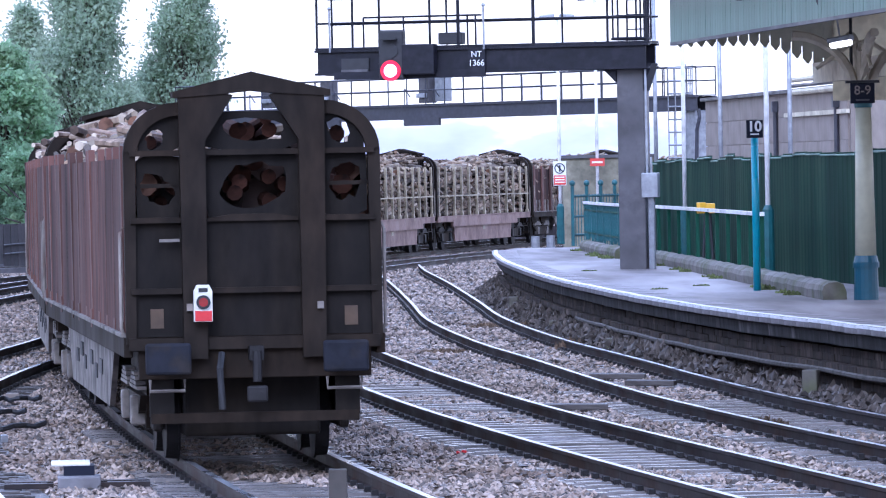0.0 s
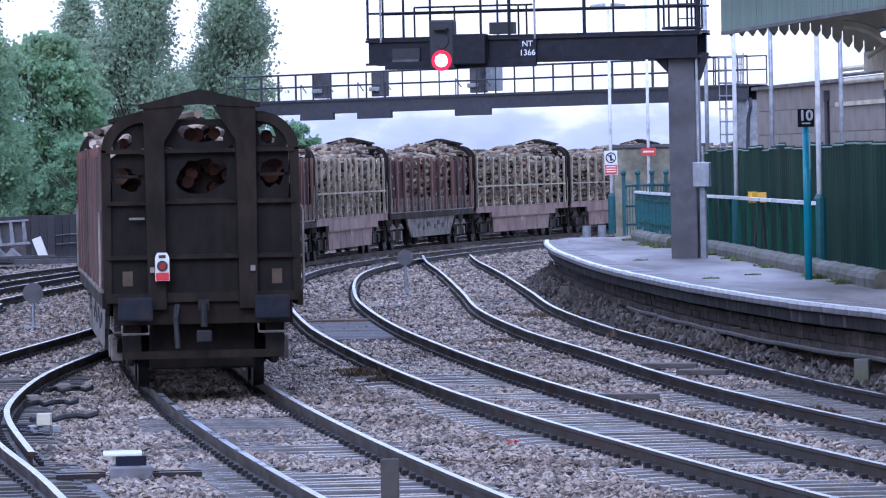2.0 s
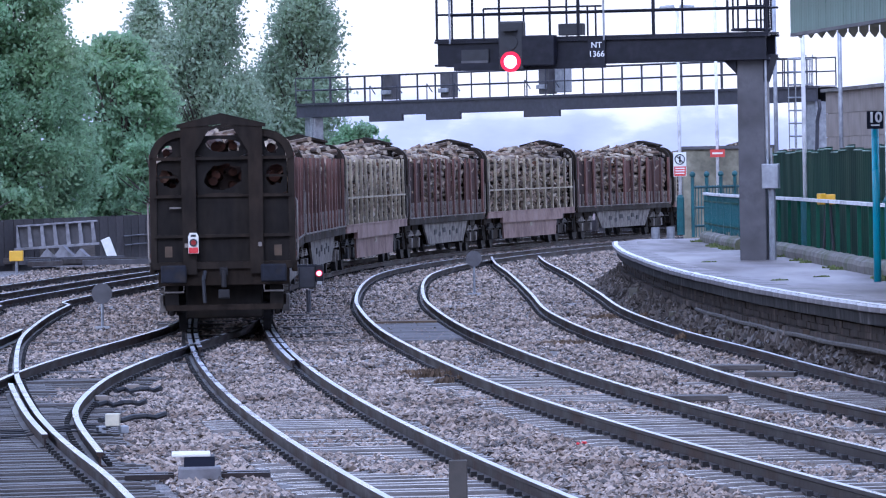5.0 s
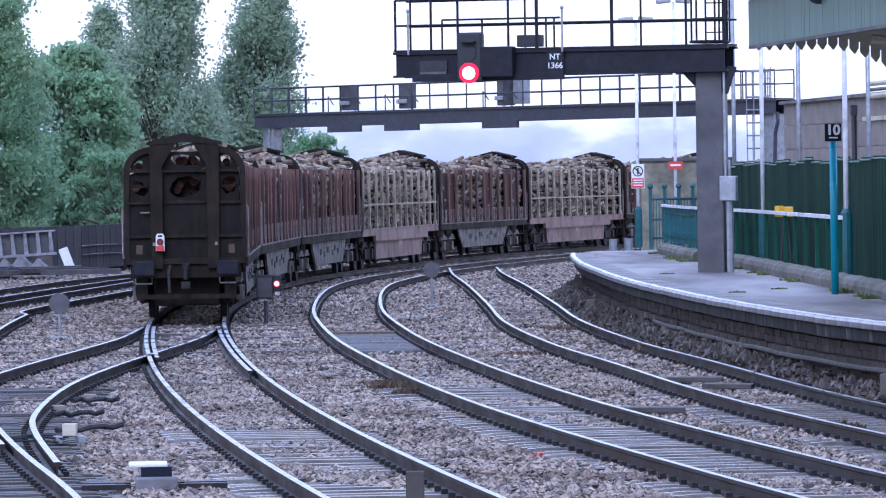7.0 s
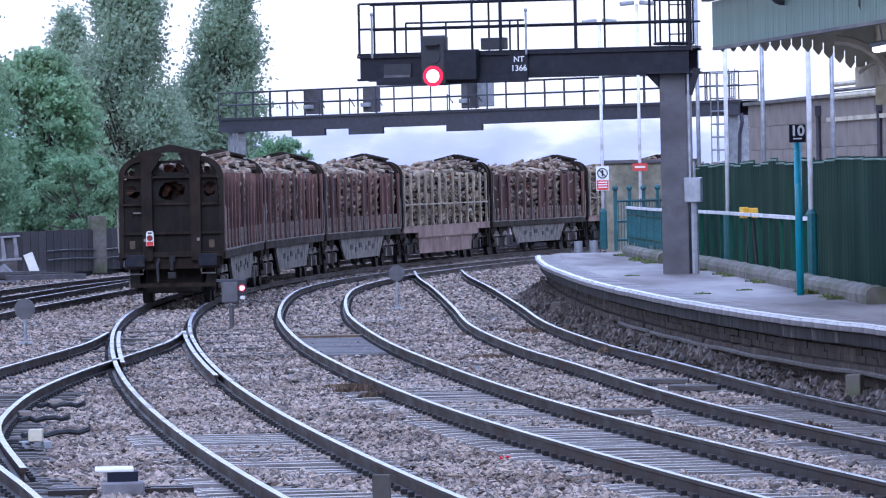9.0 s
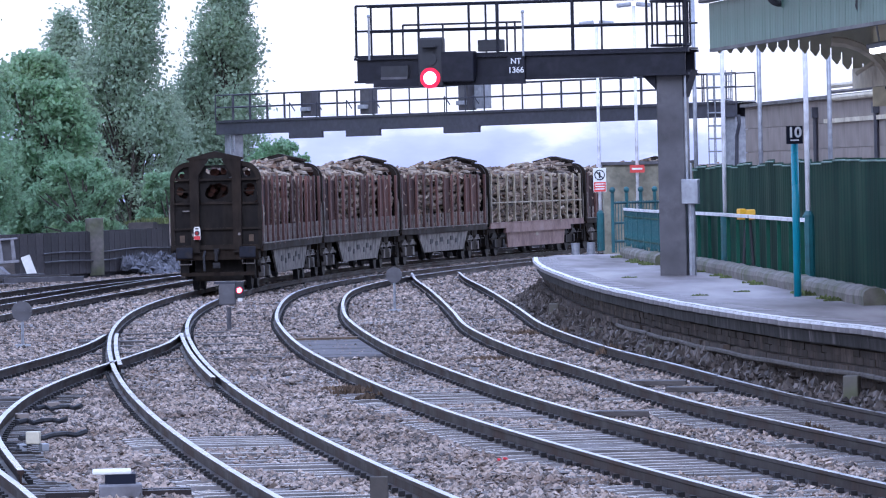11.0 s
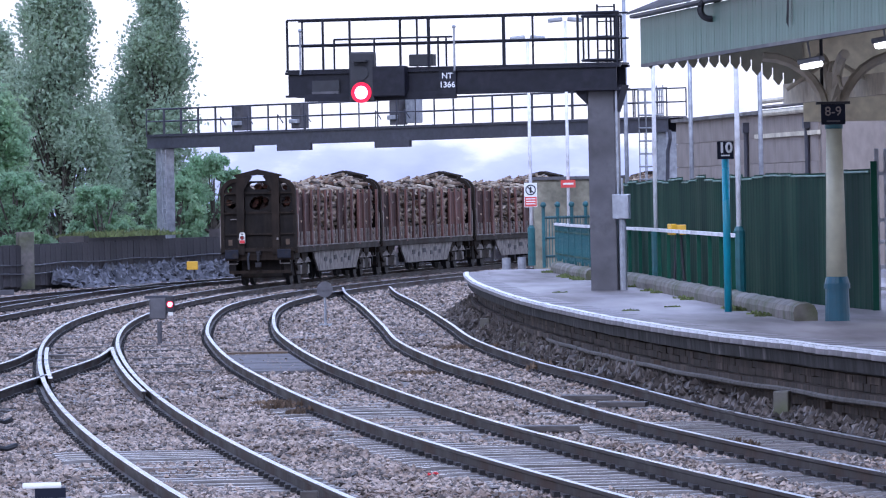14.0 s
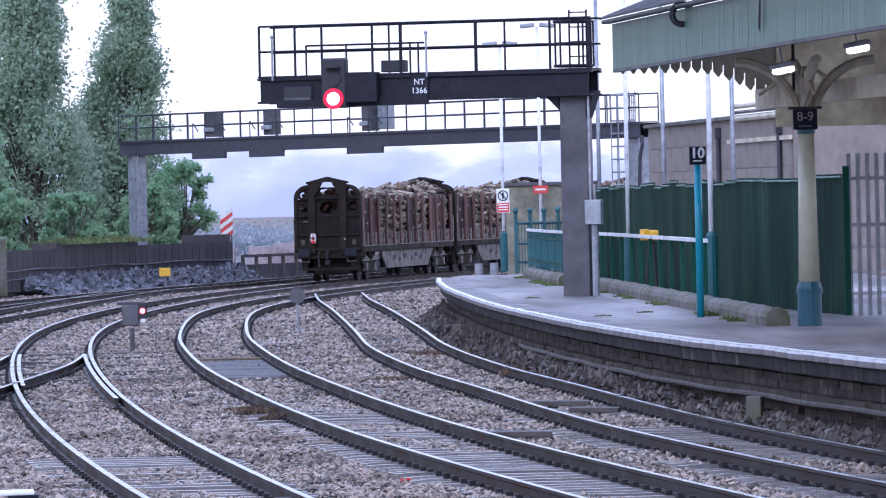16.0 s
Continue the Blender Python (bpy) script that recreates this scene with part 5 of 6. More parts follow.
def disc_sign(x, y, mat, label, r=0.2, h=0.85):
    ob = thing("disc_sign", pose(x, y, -0.2), label, "disc sign")
    bm = bmesh.new()
    rod(bm, (0, 0, 0), (0, 0, h), 0.03)
    box(bm, (0, 0, 0.04), (0.3, 0.2, 0.08))
    part("post", bm, M_GALV, ob)
    bm = bmesh.new()
    rod(bm, (0, -0.02, h + r), (0, -0.05, h + r), r, n=20)
    part("disc", bm, mat, ob)
    part("bar", new_box((0, -0.056, h + r), (r * 1.6, 0.012, 0.05)), M_GREYSTEEL, ob)


disc_sign(-3.02, 146.01, M_GREYSTEEL, "round grey disc sign on a thin post", 0.19, 0.7)
disc_sign(-9.73, 120.02, M_GREYSTEEL, "dark grey crossed disc sign on a thin post", 0.2, 0.52)


def loose_plank(x, y, L, rz, label, z=-0.1):
    bm = new_box((0, 0, 0), (L, 0.24, 0.07), 0.008)
    ob = part("plank", bm, M_TIMBER)
    ob.matrix_basis = pose(x, y, z, 2, 1, rz)
    tagged(ob, label, "plank", "loose planks")


loose_plank(1.15, 77.07, 0.78, 4, "dark wet plank lying between the tracks")
loose_plank(2.31, 85.34, 0.7, -14, "old split plank between the platform rails")
loose_plank(1.92, 88.43, 0.8, -6, "old grey plank between the platform rails")
loose_plank(-8.03, 120.54, 1.3, 0, "dark timber across the crossover", -0.14)


def weeds(name, x, y, r, h, count, mat, label, seed, z=-0.18):
    rng = random.Random(seed)
    bm = bmesh.new()
    for _ in range(count):
        a, d = rng.uniform(0, 6.28), r * math.sqrt(rng.random())
        px, py = x + d * math.cos(a) * 1.5, y + d * math.sin(a)
        hh = h * rng.uniform(0.4, 1.0) * (1 - 0.5 * d / r)
        w = 0.02 + 0.015 * rng.random()
        b = rng.uniform(0, 3.14)
        lean = Vector((rng.uniform(-0.5, 0.5), rng.uniform(-0.5, 0.5), 1)) * hh
        p = Vector((px, py, z))
        q = Vector((math.cos(b) * w, math.sin(b) * w, 0))
        v = [bm.verts.new(k) for k in (p - q, p + q, p + lean * 0.6 + q * 0.7, p + lean, p + lean * 0.6 - q * 0.7)]
        bm.faces.new(v)
    ob = part(name, bm, mat)
    tagged(ob, label, "weeds", kind="stuff")


for i, (x, y, r, h) in enumerate(((-2.31, 88.26, 0.3, 0.2), (-2.02, 86.16, 0.22, 0.16), (-2.62, 90.26, 0.25, 0.13), (3.21, 71.46, 0.2, 0.2), (0.06, 121.09, 0.25, 0.14), (1.52, 104.52, 0.18, 0.3), (0.88, 119.18, 0.2, 0.25), (-0.62, 104.44, 0.3, 0.1))):
    weeds("dry_weeds", x, y, r, h, 260, M_STRAW, "clump of dry brown weeds in the ballast", i)
rngk = random.Random(8)
for i in range(16):
    s = rngk.uniform(0.2, KERB.length)
    x, y, _ = KERB.at(s, -0.24)
    weeds("grass_tuft", x, y, 0.12, 0.09, 60, M_MOSS, "tuft of grass at the foot of the low wall", 40 + i, PLATFORM_Z)
for i in range(6):
    x, y, _ = KERB2.at(rngk.uniform(0.2, KERB2.length), -0.24)
    weeds("grass_tuft", x, y, 0.15, 0.11, 70, M_MOSS, "tuft of grass at the foot of the low wall", 60 + i, PLATFORM_Z)
for i, (x, y) in enumerate(((3.77, 105.70), (2.16, 123.99), (2.95, 103.17))):
    weeds("grass_tuft", x, y, 0.1, 0.05, 40, M_MOSS, "tuft of grass growing through the platform", 80 + i, PLATFORM_Z)


wall_bank()


def stop_post(x, y):
    bm = bmesh.new()
    rod(bm, (0, 0, 0), (0, 0, 0.45), 0.12, n=12)
    ob = part("bollard", bm, M_GALV)
    ob.matrix_basis = pose(x, y, 0.6)
    tagged(ob, "short pale bollard at the platform ramp", "bollard", "bollards at the ramp")


stop_post(1.55, 176.5)
stop_post(2.0, 177.5)


def crossing_board():
    x, y, th = T2.at(at_y(T2, 113.0))
    ob = part("crossing_panel", new_box((0, 0, 0), (1.3, 12.0, 0.05), 0.01), M_WALK)
    ob.matrix_basis = pose(x, y, -0.165, 0, 0, -math.degrees(th))
    tagged(ob, "smooth wet grey panel laid between the rails", "panel")
    x, y, th = T2.at(at_y(T2, 120.0))
    ob = part("timber_edge", new_box((0, 0, 0), (1.36, 0.5, 0.07), 0.01), material("ochre_timber", (0.13, 0.085, 0.05), 0.7))
    ob.matrix_basis = pose(x, y, -0.15, 0, 0, -math.degrees(th))
    tagged(ob, "ochre-stained timber across the track", "timber")


crossing_board()
pebbles("ballast_stones", 105000, (-9.2, 6.0, 51, 92), 0.05, M_STONE, -0.185, "loose angular grey and brown ballast stones", 3)
pebbles("far_ballast_stones", 45000, (-14, 3.0, 92, 150), 0.055, M_STONE, -0.185, "loose angular ballast stones further along the tracks", 4)


pebbles("distant_ballast_stones", 40000, (-18, 4.5, 148, 262), 0.075, M_STONE, -0.18, "loose ballast stones far along the tracks", 5)
pebbles("painted_stones", 9, (-0.36, -0.14, 65.9, 66.5), 0.03, M_RED, -0.16, "few ballast stones splashed with red paint", 6)


def rubble():
    """Dark stones and broken bits heaped against the platform face."""
    rng = np.random.default_rng(9)
    bm = bmesh.new()
    for _ in range(5500):
        s = rng.uniform(at_y(EDGE, 51), at_y(EDGE, 160))
        d = abs(rng.normal(0, 0.28))
        x, y, _ = EDGE.at(s, 0.08 - d)
        k = 0.035 + 0.05 * rng.random() ** 2
        h = max(0.0, 0.42 - d * 0.7) * (0.35 + 0.65 * min(1, max(0, (y - 72) / 23)))
        v = [bm.verts.new(Vector((x, y, -0.17 + h * rng.uniform(0.3, 1.0))) + Vector(q) * k * rng.uniform(0.6, 1.4)) for q in ((1, 0, 0), (-0.6, 0.9, 0), (-0.7, -0.8, 0.1), (0.1, 0.1, 0.9))]
        for f in ((0, 1, 3), (1, 2, 3), (2, 0, 3), (0, 2, 1)):
            bm.faces.new([v[i] for i in f])
    bank = bmesh.new()
    sweep(bank, EDGE, [(-0.75, -0.22), (-0.3, -0.12), (-0.05, 0.02), (0.2, 0.1), (0.2, -0.3)], s0=at_y(EDGE, 86), s1=at_y(EDGE, 160))
    tagged(part("rubble", bm, M_RUBBLE), "dark rubble and ballast heaped at the platform face", "rubble", kind="stuff")
    tagged(part("ballast_bank", bank, M_RUBBLE), "bank of dirty ballast against the platform face", "ground", kind="structure")


rubble()


# ---- trees, sky and distance ----
def leaf_cloud(name, clumps, mat, parent, leaf, seed, label=""):
    """Many small leaves scattered in clumps of (centre, radius, count)."""
    rng = np.random.default_rng(seed)
    vs = []
    for c, r, n in clumps:
        p = np.array(c) + rng.normal(0, 0.52, (n, 3)) * np.array(r)
        u = rng.normal(0, 1, (n, 3))
        u /= np.linalg.norm(u, axis=1)[:, None]
        w = np.cross(u, rng.normal(0, 1, (n, 3)))
        w /= np.linalg.norm(w, axis=1)[:, None] + 1e-6
        k = leaf * rng.uniform(0.6, 1.3, (n, 1))
        vs.append(np.stack([p - u * k, p + w * k * 0.55, p + u * k, p - w * k * 0.55], 1))
    v = np.concatenate(vs)
    me = bpy.data.meshes.new(name)
    me.from_pydata(v.reshape(-1, 3), [], np.arange(len(v) * 4).reshape(-1, 4))
    me.materials.append(mat)
    ob = new(name, me)
    ob.parent = parent
    return tagged(ob, label)


def limb(bm, a, b, r0, r1):
    rod(bm, a, b, r0, r1, n=7)


def poplar(x, y, height, width, seed, label):
    rng = random.Random(seed)
    ob = thing("poplar_tree", pose(x, y, -0.2), label, "tree", "tall poplars")
    bm = bmesh.new()
    pts = [(0.25 * math.sin(k * 0.9 + seed), 0.2 * math.cos(k * 0.7), height * k / 8) for k in range(9)]
    for k in range(8):
        limb(bm, pts[k], pts[k + 1], 0.32 * (1 - k / 9), 0.32 * (1 - (k + 1) / 9) + 0.01)
    clumps = []
    for k in range(250):
        u = rng.uniform(0.08, 1.0)
        z = height * u
        i = min(7, int(u * 8))
        shape = min(1.0, 0.45 + u * 2) * (1 - max(0.0, (u - 0.25) / 0.76)) ** 0.8
        d = width * 0.5 * shape * rng.uniform(0.25, 1.05)
        a = rng.uniform(0, 6.28)
        c = (pts[i][0] + d * math.cos(a), pts[i][1] + d * math.sin(a), z)
        limb(bm, (pts[i][0], pts[i][1], max(0.5, z - d * 1.8 - 0.6)), c, 0.05, 0.015)
        r = rng.uniform(0.32, 0.66)
        clumps.append((c, (r, r, r * rng.uniform(1.2, 2.0)), int(210 * r / 0.45)))
    part("trunk", bm, M_TRUNK, ob)
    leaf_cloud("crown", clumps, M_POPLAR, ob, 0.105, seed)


def broadleaf(x, y, height, width, seed, label, leaf=0.12, base=0.1, mat=None, count=150, per=110):
    rng = random.Random(seed)
    ob = thing("tree", pose(x, y, -0.2), label, "tree", "broadleaf trees")
    bm = bmesh.new()
    limb(bm, (0, 0, 0), (0.2, 0, height * 0.4), 0.35 * height / 10, 0.22 * height / 10)
    clumps = []
    for k in range(count):
        a = rng.uniform(0, 6.28)
        u = rng.uniform(base, 1.0)
        rr = width / 2 * math.sqrt(max(0.05, 1 - ((u - 0.45) / 0.58) ** 2))
        d = rr * math.sqrt(rng.random())
        c = (d * math.cos(a), d * math.sin(a), u * height)
        if k % 3 == 0:
            limb(bm, (0.1, 0, min(u, 0.5) * height * 0.7), c, 0.07, 0.015)
        r = rng.uniform(0.35, 0.8) * height / 10
        clumps.append((c, (r, r, r * 0.8), per))
    part("trunk", bm, M_TRUNK, ob)
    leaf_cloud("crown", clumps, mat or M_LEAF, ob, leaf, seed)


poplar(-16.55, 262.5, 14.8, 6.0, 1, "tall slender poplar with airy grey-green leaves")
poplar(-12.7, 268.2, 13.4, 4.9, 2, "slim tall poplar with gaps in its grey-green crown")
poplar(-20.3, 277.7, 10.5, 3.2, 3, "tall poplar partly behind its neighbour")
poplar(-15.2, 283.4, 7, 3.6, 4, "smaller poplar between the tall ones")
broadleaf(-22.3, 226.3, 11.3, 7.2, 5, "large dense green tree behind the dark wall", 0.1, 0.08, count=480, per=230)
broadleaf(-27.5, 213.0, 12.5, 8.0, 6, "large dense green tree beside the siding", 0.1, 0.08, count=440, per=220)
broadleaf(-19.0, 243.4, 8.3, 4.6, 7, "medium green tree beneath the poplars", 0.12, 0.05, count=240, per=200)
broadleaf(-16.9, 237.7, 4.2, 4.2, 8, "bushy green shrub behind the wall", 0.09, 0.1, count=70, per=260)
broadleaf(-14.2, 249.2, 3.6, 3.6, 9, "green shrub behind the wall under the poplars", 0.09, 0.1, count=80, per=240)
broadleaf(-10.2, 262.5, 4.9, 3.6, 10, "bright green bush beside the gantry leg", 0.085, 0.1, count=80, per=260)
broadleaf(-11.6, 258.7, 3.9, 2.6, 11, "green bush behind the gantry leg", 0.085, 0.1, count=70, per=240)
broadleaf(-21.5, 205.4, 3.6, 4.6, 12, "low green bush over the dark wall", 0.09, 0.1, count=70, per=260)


def striped_board():
    ob = thing("striped_board", pose(-7.95, 249.0, 1.4), "leaning red and white striped board on the wall's end", "sign")
    for k in range(6):
        bm = bmesh.new()
        z = 0.22 * k * 0.82
        prism(bm, [(-0.24, z), (0.26, z + 0.36), (0.26, z + 0.53), (-0.24, z + 0.17)], -0.02, 0.02)
        part("stripe", bm, M_SIGNRED if k % 2 == 0 else M_LAMPWHITE, ob)
    for x in (-0.2, 0.2):
        part("post", new_box((x, 0.04, 0.0), (0.06, 0.05, 0.7)), M_TIMBER, ob)


striped_board()


def far_woods():
    rng = random.Random(5)
    clumps = []
    for k in range(90):
        x = rng.uniform(-90, 60)
        h = 6 + 5 * noise.noise((x * 0.05, 0, 0)) + rng.uniform(-1, 2)
        clumps.append(((x * 0.55, 390 + rng.uniform(-12, 12), 0.2 + h * rng.uniform(0.02, 0.11)), (2.6, 2, 0.7), 900))
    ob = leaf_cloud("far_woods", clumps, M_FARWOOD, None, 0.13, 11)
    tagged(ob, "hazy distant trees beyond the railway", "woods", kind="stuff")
    bm = bmesh.new()
    for k in range(26):
        box(bm, (-30 + k * 2.4 + rng.uniform(-1, 1), 325 + rng.uniform(-5, 5), 0.1), (2.6, 3, rng.uniform(1.2, 1.7)))
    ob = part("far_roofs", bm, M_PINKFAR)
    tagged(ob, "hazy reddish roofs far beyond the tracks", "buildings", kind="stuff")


far_woods()


def backdrop(name, radius, top, mat, label, wave, base):
    bm = bmesh.new()
    n = 180
    lo, hi = [], []
    for k in range(n + 1):
        a = 2 * math.pi * k / n
        h = top + wave * noise.fractal((math.cos(a) * 9, math.sin(a) * 9, 2.0), 1.0, 2.0, 5)
        lo.append((radius * math.sin(a), radius * math.cos(a), base))
        hi.append((radius * math.sin(a), radius * math.cos(a), h))
    sheet(bm, [lo, hi])
    return tagged(part(name, bm, mat), label, "backdrop", kind="structure")


def sky_material():
    """Bright overcast above, blue-violet cloud banks low down."""
    m = bpy.data.materials.new("cloudy_sky")
    m.use_nodes = True
    nt = m.node_tree
    nt.nodes.clear()
    co = nt.nodes.new("ShaderNodeTexCoord")
    sep = nt.nodes.new("ShaderNodeSeparateXYZ")
    nt.links.new(co.outputs["Object"], sep.inputs[0])
    mp = nt.nodes.new("ShaderNodeMapping")
    mp.inputs["Scale"].default_value = (0.04, 0.04, 0.1)
    nt.links.new(co.outputs["Object"], mp.inputs[0])
    n = nt.nodes.new("ShaderNodeTexNoise")
    n.inputs["Scale"].default_value = 1.1
    n.inputs["Detail"].default_value = 7
    nt.links.new(mp.outputs[0], n.inputs["Vector"])
    mr = nt.nodes.new("ShaderNodeMapRange")
    mr.inputs[1].default_value, mr.inputs[2].default_value = 0.0, 58.0
    nt.links.new(sep.outputs[2], mr.inputs[0])
    add = nt.nodes.new("ShaderNodeMath")
    add.operation = "MULTIPLY_ADD"
    add.inputs[1].default_value = 0.75
    nt.links.new(n.outputs[0], add.inputs[0])
    nt.links.new(mr.outputs[0], add.inputs[2])
    ramp = nt.nodes.new("ShaderNodeValToRGB")
    e = ramp.color_ramp.elements
    e[0].position, e[0].color = 0.42, (0.48, 0.52, 0.80, 1)
    e[1].position, e[1].color = 0.85, (1.0, 0.97, 0.96, 1)
    k = e.new(0.62)
    k.color = (0.60, 0.64, 0.90, 1)
    k = e.new(0.74)
    k.color = (0.88, 0.88, 1.0, 1)
    nt.links.new(add.outputs[0], ramp.inputs[0])
    em = nt.nodes.new("ShaderNodeEmission")
    nt.links.new(ramp.outputs[0], em.inputs[0])
    em.inputs[1].default_value = 1.15
    out = nt.nodes.new("ShaderNodeOutputMaterial")
    nt.links.new(em.outputs[0], out.inputs[0])
    return m


backdrop("sky_backdrop", 1800, 420, sky_material(), "overcast evening sky with blue-violet cloud banks", 0, -60)


# ---- the timber train ----
HALF, WIDE = 10.35, 1.268
FLOOR, RIM = 1.28, 3.16


def wheelset(parent, y):
    ob = new("wheelset")
    ob.parent = parent
    ob.matrix_basis = pose(0, y, 0.46)
    bm = bmesh.new()
    rod(bm, (-0.98, 0, 0), (0.98, 0, 0), 0.075, n=10)
    part("axle", bm, M_CLIP, ob)
    for d in (-1, 1):
        bm = bmesh.new()
        rod(bm, (d * 0.68, 0, 0), (d * 0.70, 0, 0), 0.49, n=28)
        rod(bm, (d * 0.70, 0, 0), (d * 0.82, 0, 0), 0.465, 0.455, n=28)
        rod(bm, (d * 0.82, 0, 0), (d * 0.86, 0, 0), 0.16, n=14)
        part("wheel", bm, M_CLIP, ob)
    return ob


def holed_plate(bm, rect, hole, y, turn=0.0):
    """A plate with a torn opening, given as the hole's centre and radii."""
    x0, x1, z0, z1 = rect
    cx, cz, rx, rz = hole
    n = 20
    rings = [[], [], [], []]
    for k in range(n):
        a = 2 * math.pi * k / n
        c, si = math.cos(a), math.sin(a)
        far = min(((x1 - cx) / c if c > 1e-6 else (x0 - cx) / c if c < -1e-6 else 1e9), ((z1 - cz) / si if si > 1e-6 else (z0 - cz) / si if si < -1e-6 else 1e9))
        jag = 1 + 0.16 * math.sin(2 * a + turn) + 0.3 * noise.noise((3 * c, 3 * si, turn * 3))
        px, pz = cx + rx * c * jag, cz + rz * si * jag
        for ring, x, z, yy in ((rings[0], cx + c * far, cz + si * far, y), (rings[1], px, pz, y), (rings[2], px, pz, y + 0.03), (rings[3], cx + c * far, cz + si * far, y + 0.03)):
            ring.append(bm.verts.new((x, yy, z)))
    for p, q in zip(rings, rings[1:]):
        for k in range(n):
            bm.faces.new((p[k], p[(k + 1) % n], q[(k + 1) % n], q[k]))


def bulkhead(parent, y, face):
    """An end wall: plates with torn openings, uprights, ribs, shoulder arches and a gabled top."""
    bh = new("bulkhead")
    bh.parent = parent
    bh.matrix_basis = pose(0, y, 0, 0, 0, 0 if face < 0 else 180)
    bm = bmesh.new()
    box(bm, (0, 0.02, 1.8), (2 * WIDE - 0.06, 0.04, 1.24))
    part("plate", bm, M_PANEL, bh, "solid dark lower plate")
    bm = bmesh.new()
    prism(bm, [(-0.45, 2.4), (0.45, 2.4), (0.45, 2.43), (0.2, 2.47), (-0.2, 2.47), (-0.45, 2.43)], -0.05, 0.06)
    part("plate_top", bm, M_WAGON, bh)
    if face < 0:
        for rect, hole, turn in (((-0.47, 0.47, 2.44, 3.06), (0.02, 2.76, 0.3, 0.24), 0.4), ((-0.46, 0.46, 3.1, 3.48), (0.03, 3.3, 0.26, 0.13), 2.0),
                                 ((0.7, 1.14, 2.44, 3.06), (0.93, 2.78, 0.15, 0.2), 1.1), ((-1.14, -0.7, 2.44, 3.06), (-0.93, 2.72, 0.16, 0.15), 3.0),
                                 ((0.7, 1.12, 3.1, 3.5), (0.87, 3.28, 0.12, 0.11), 4.0), ((-1.12, -0.7, 3.1, 3.5), (-0.95, 3.22, 0.1, 0.09), 5.2)):
            bm = bmesh.new()
            holed_plate(bm, rect, hole, 0.03, turn)
            if rect[3] == 3.5:
                for v in bm.verts:
                    lim = 3.1 + 0.46 * math.sqrt(max(0.0, 1 - ((abs(v.co.x) - 0.7) / 0.5) ** 2))
                    v.co.z = min(v.co.z, max(lim, 3.1))
            part("upper_plate", bm, M_PANEL, bh, "dark upper plate with a torn opening")
    for d in (-1, 1):
        bm = bmesh.new()
        prism(bm, [(d * 0.47, 1.05), (d * 0.7, 1.05), (d * 0.72, 3.66), (d * 0.36, 3.7), (d * 0.18, 3.64), (d * 0.3, 3.45), (d * 0.46, 3.2)][::d], -0.14, 0.03)
        part("upright", bm, M_WAGON, bh, "broad steel upright flaring inwards at its head")
        bm = bmesh.new()
        prism(bm, [(d * WIDE, 1.2), (d * WIDE, 3.1), (d * (WIDE - 0.12), 3.1), (d * (WIDE - 0.1), 1.2)][::d], -0.05, 0.1)
        part("corner_post", bm, M_WAGON, bh)
        bm = bmesh.new()
        arc = [(WIDE - 0.55 * (1 - math.cos(a)), 3.08 + 0.5 * math.sin(a)) for a in np.linspace(0, math.pi / 2, 9)]
        inn = [(x - 0.13 * math.cos(a), z - 0.11 * math.sin(a) - 0.02) for (x, z), a in zip(arc, np.linspace(0, math.pi / 2, 9))]
        prism(bm, [(d * x, z) for x, z in (arc + inn[::-1])][::d], -0.05, 0.1)
        part("shoulder_arch", bm, M_WAGON, bh)
        for z in (3.08, 2.42, 1.72):
            part("rib", new_box((d * 0.96, -0.04, z), (0.5, 0.1, 0.055)), M_WAGON, bh)
        part("marker", new_box((d * 0.96, -0.008, 1.45), (0.13, 0.012, 0.19)), M_OCHRE, bh)
        part("bar", new_box((d * 0.93, 0.05, 2.76), (0.5, 0.04, 0.04)), M_WAGON, bh)
    bm = bmesh.new()
    low = 0.0 if face < 0 else 0.09
    prism(bm, [(-0.78, 3.62), (-0.78, 3.68), (0, 3.87), (0.78, 3.68), (0.78, 3.62), (0.3, 3.65 + low), (0, 3.68 + low), (-0.3, 3.65 + low)], -0.16, 0.14)
    part("gable_cap", bm, M_WAGON, bh, "shallow gabled steel cap")
    for z in (3.08, 1.72):
        part("rib", new_box((0, -0.04, z), (0.95, 0.1, 0.055)), M_WAGON, bh)
    part("sill", new_box((0, -0.03, 1.2), (2 * WIDE - 0.05, 0.12, 0.12)), M_WAGON, bh)
    part("grab_handle", new_box((-0.83, -0.1, 2.22), (0.2, 0.03, 0.03)), M_TRUSS, bh)
    for d in (-0.645, 0.645):
        part("lamp_bracket", new_box((d, -0.16, 1.56), (0.06, 0.06, 0.07)), M_STUB, bh)
    for d in (-1, 1):
        bm = bmesh.new()
        tube_run(bm, [(d * (WIDE + 0.02), 0.12, 1.3), (d * (WIDE + 0.04), 0.1, 1.36), (d * (WIDE + 0.04), 0.1, 2.3), (d * (WIDE + 0.01), 0.12, 2.36)], 0.018)
        part("grab_rail", bm, M_STUB, bh, "pale vertical grab rail")
    return bh


M_OCHRE = material("faded_ochre_patch", (0.085, 0.052, 0.03), 0.7)


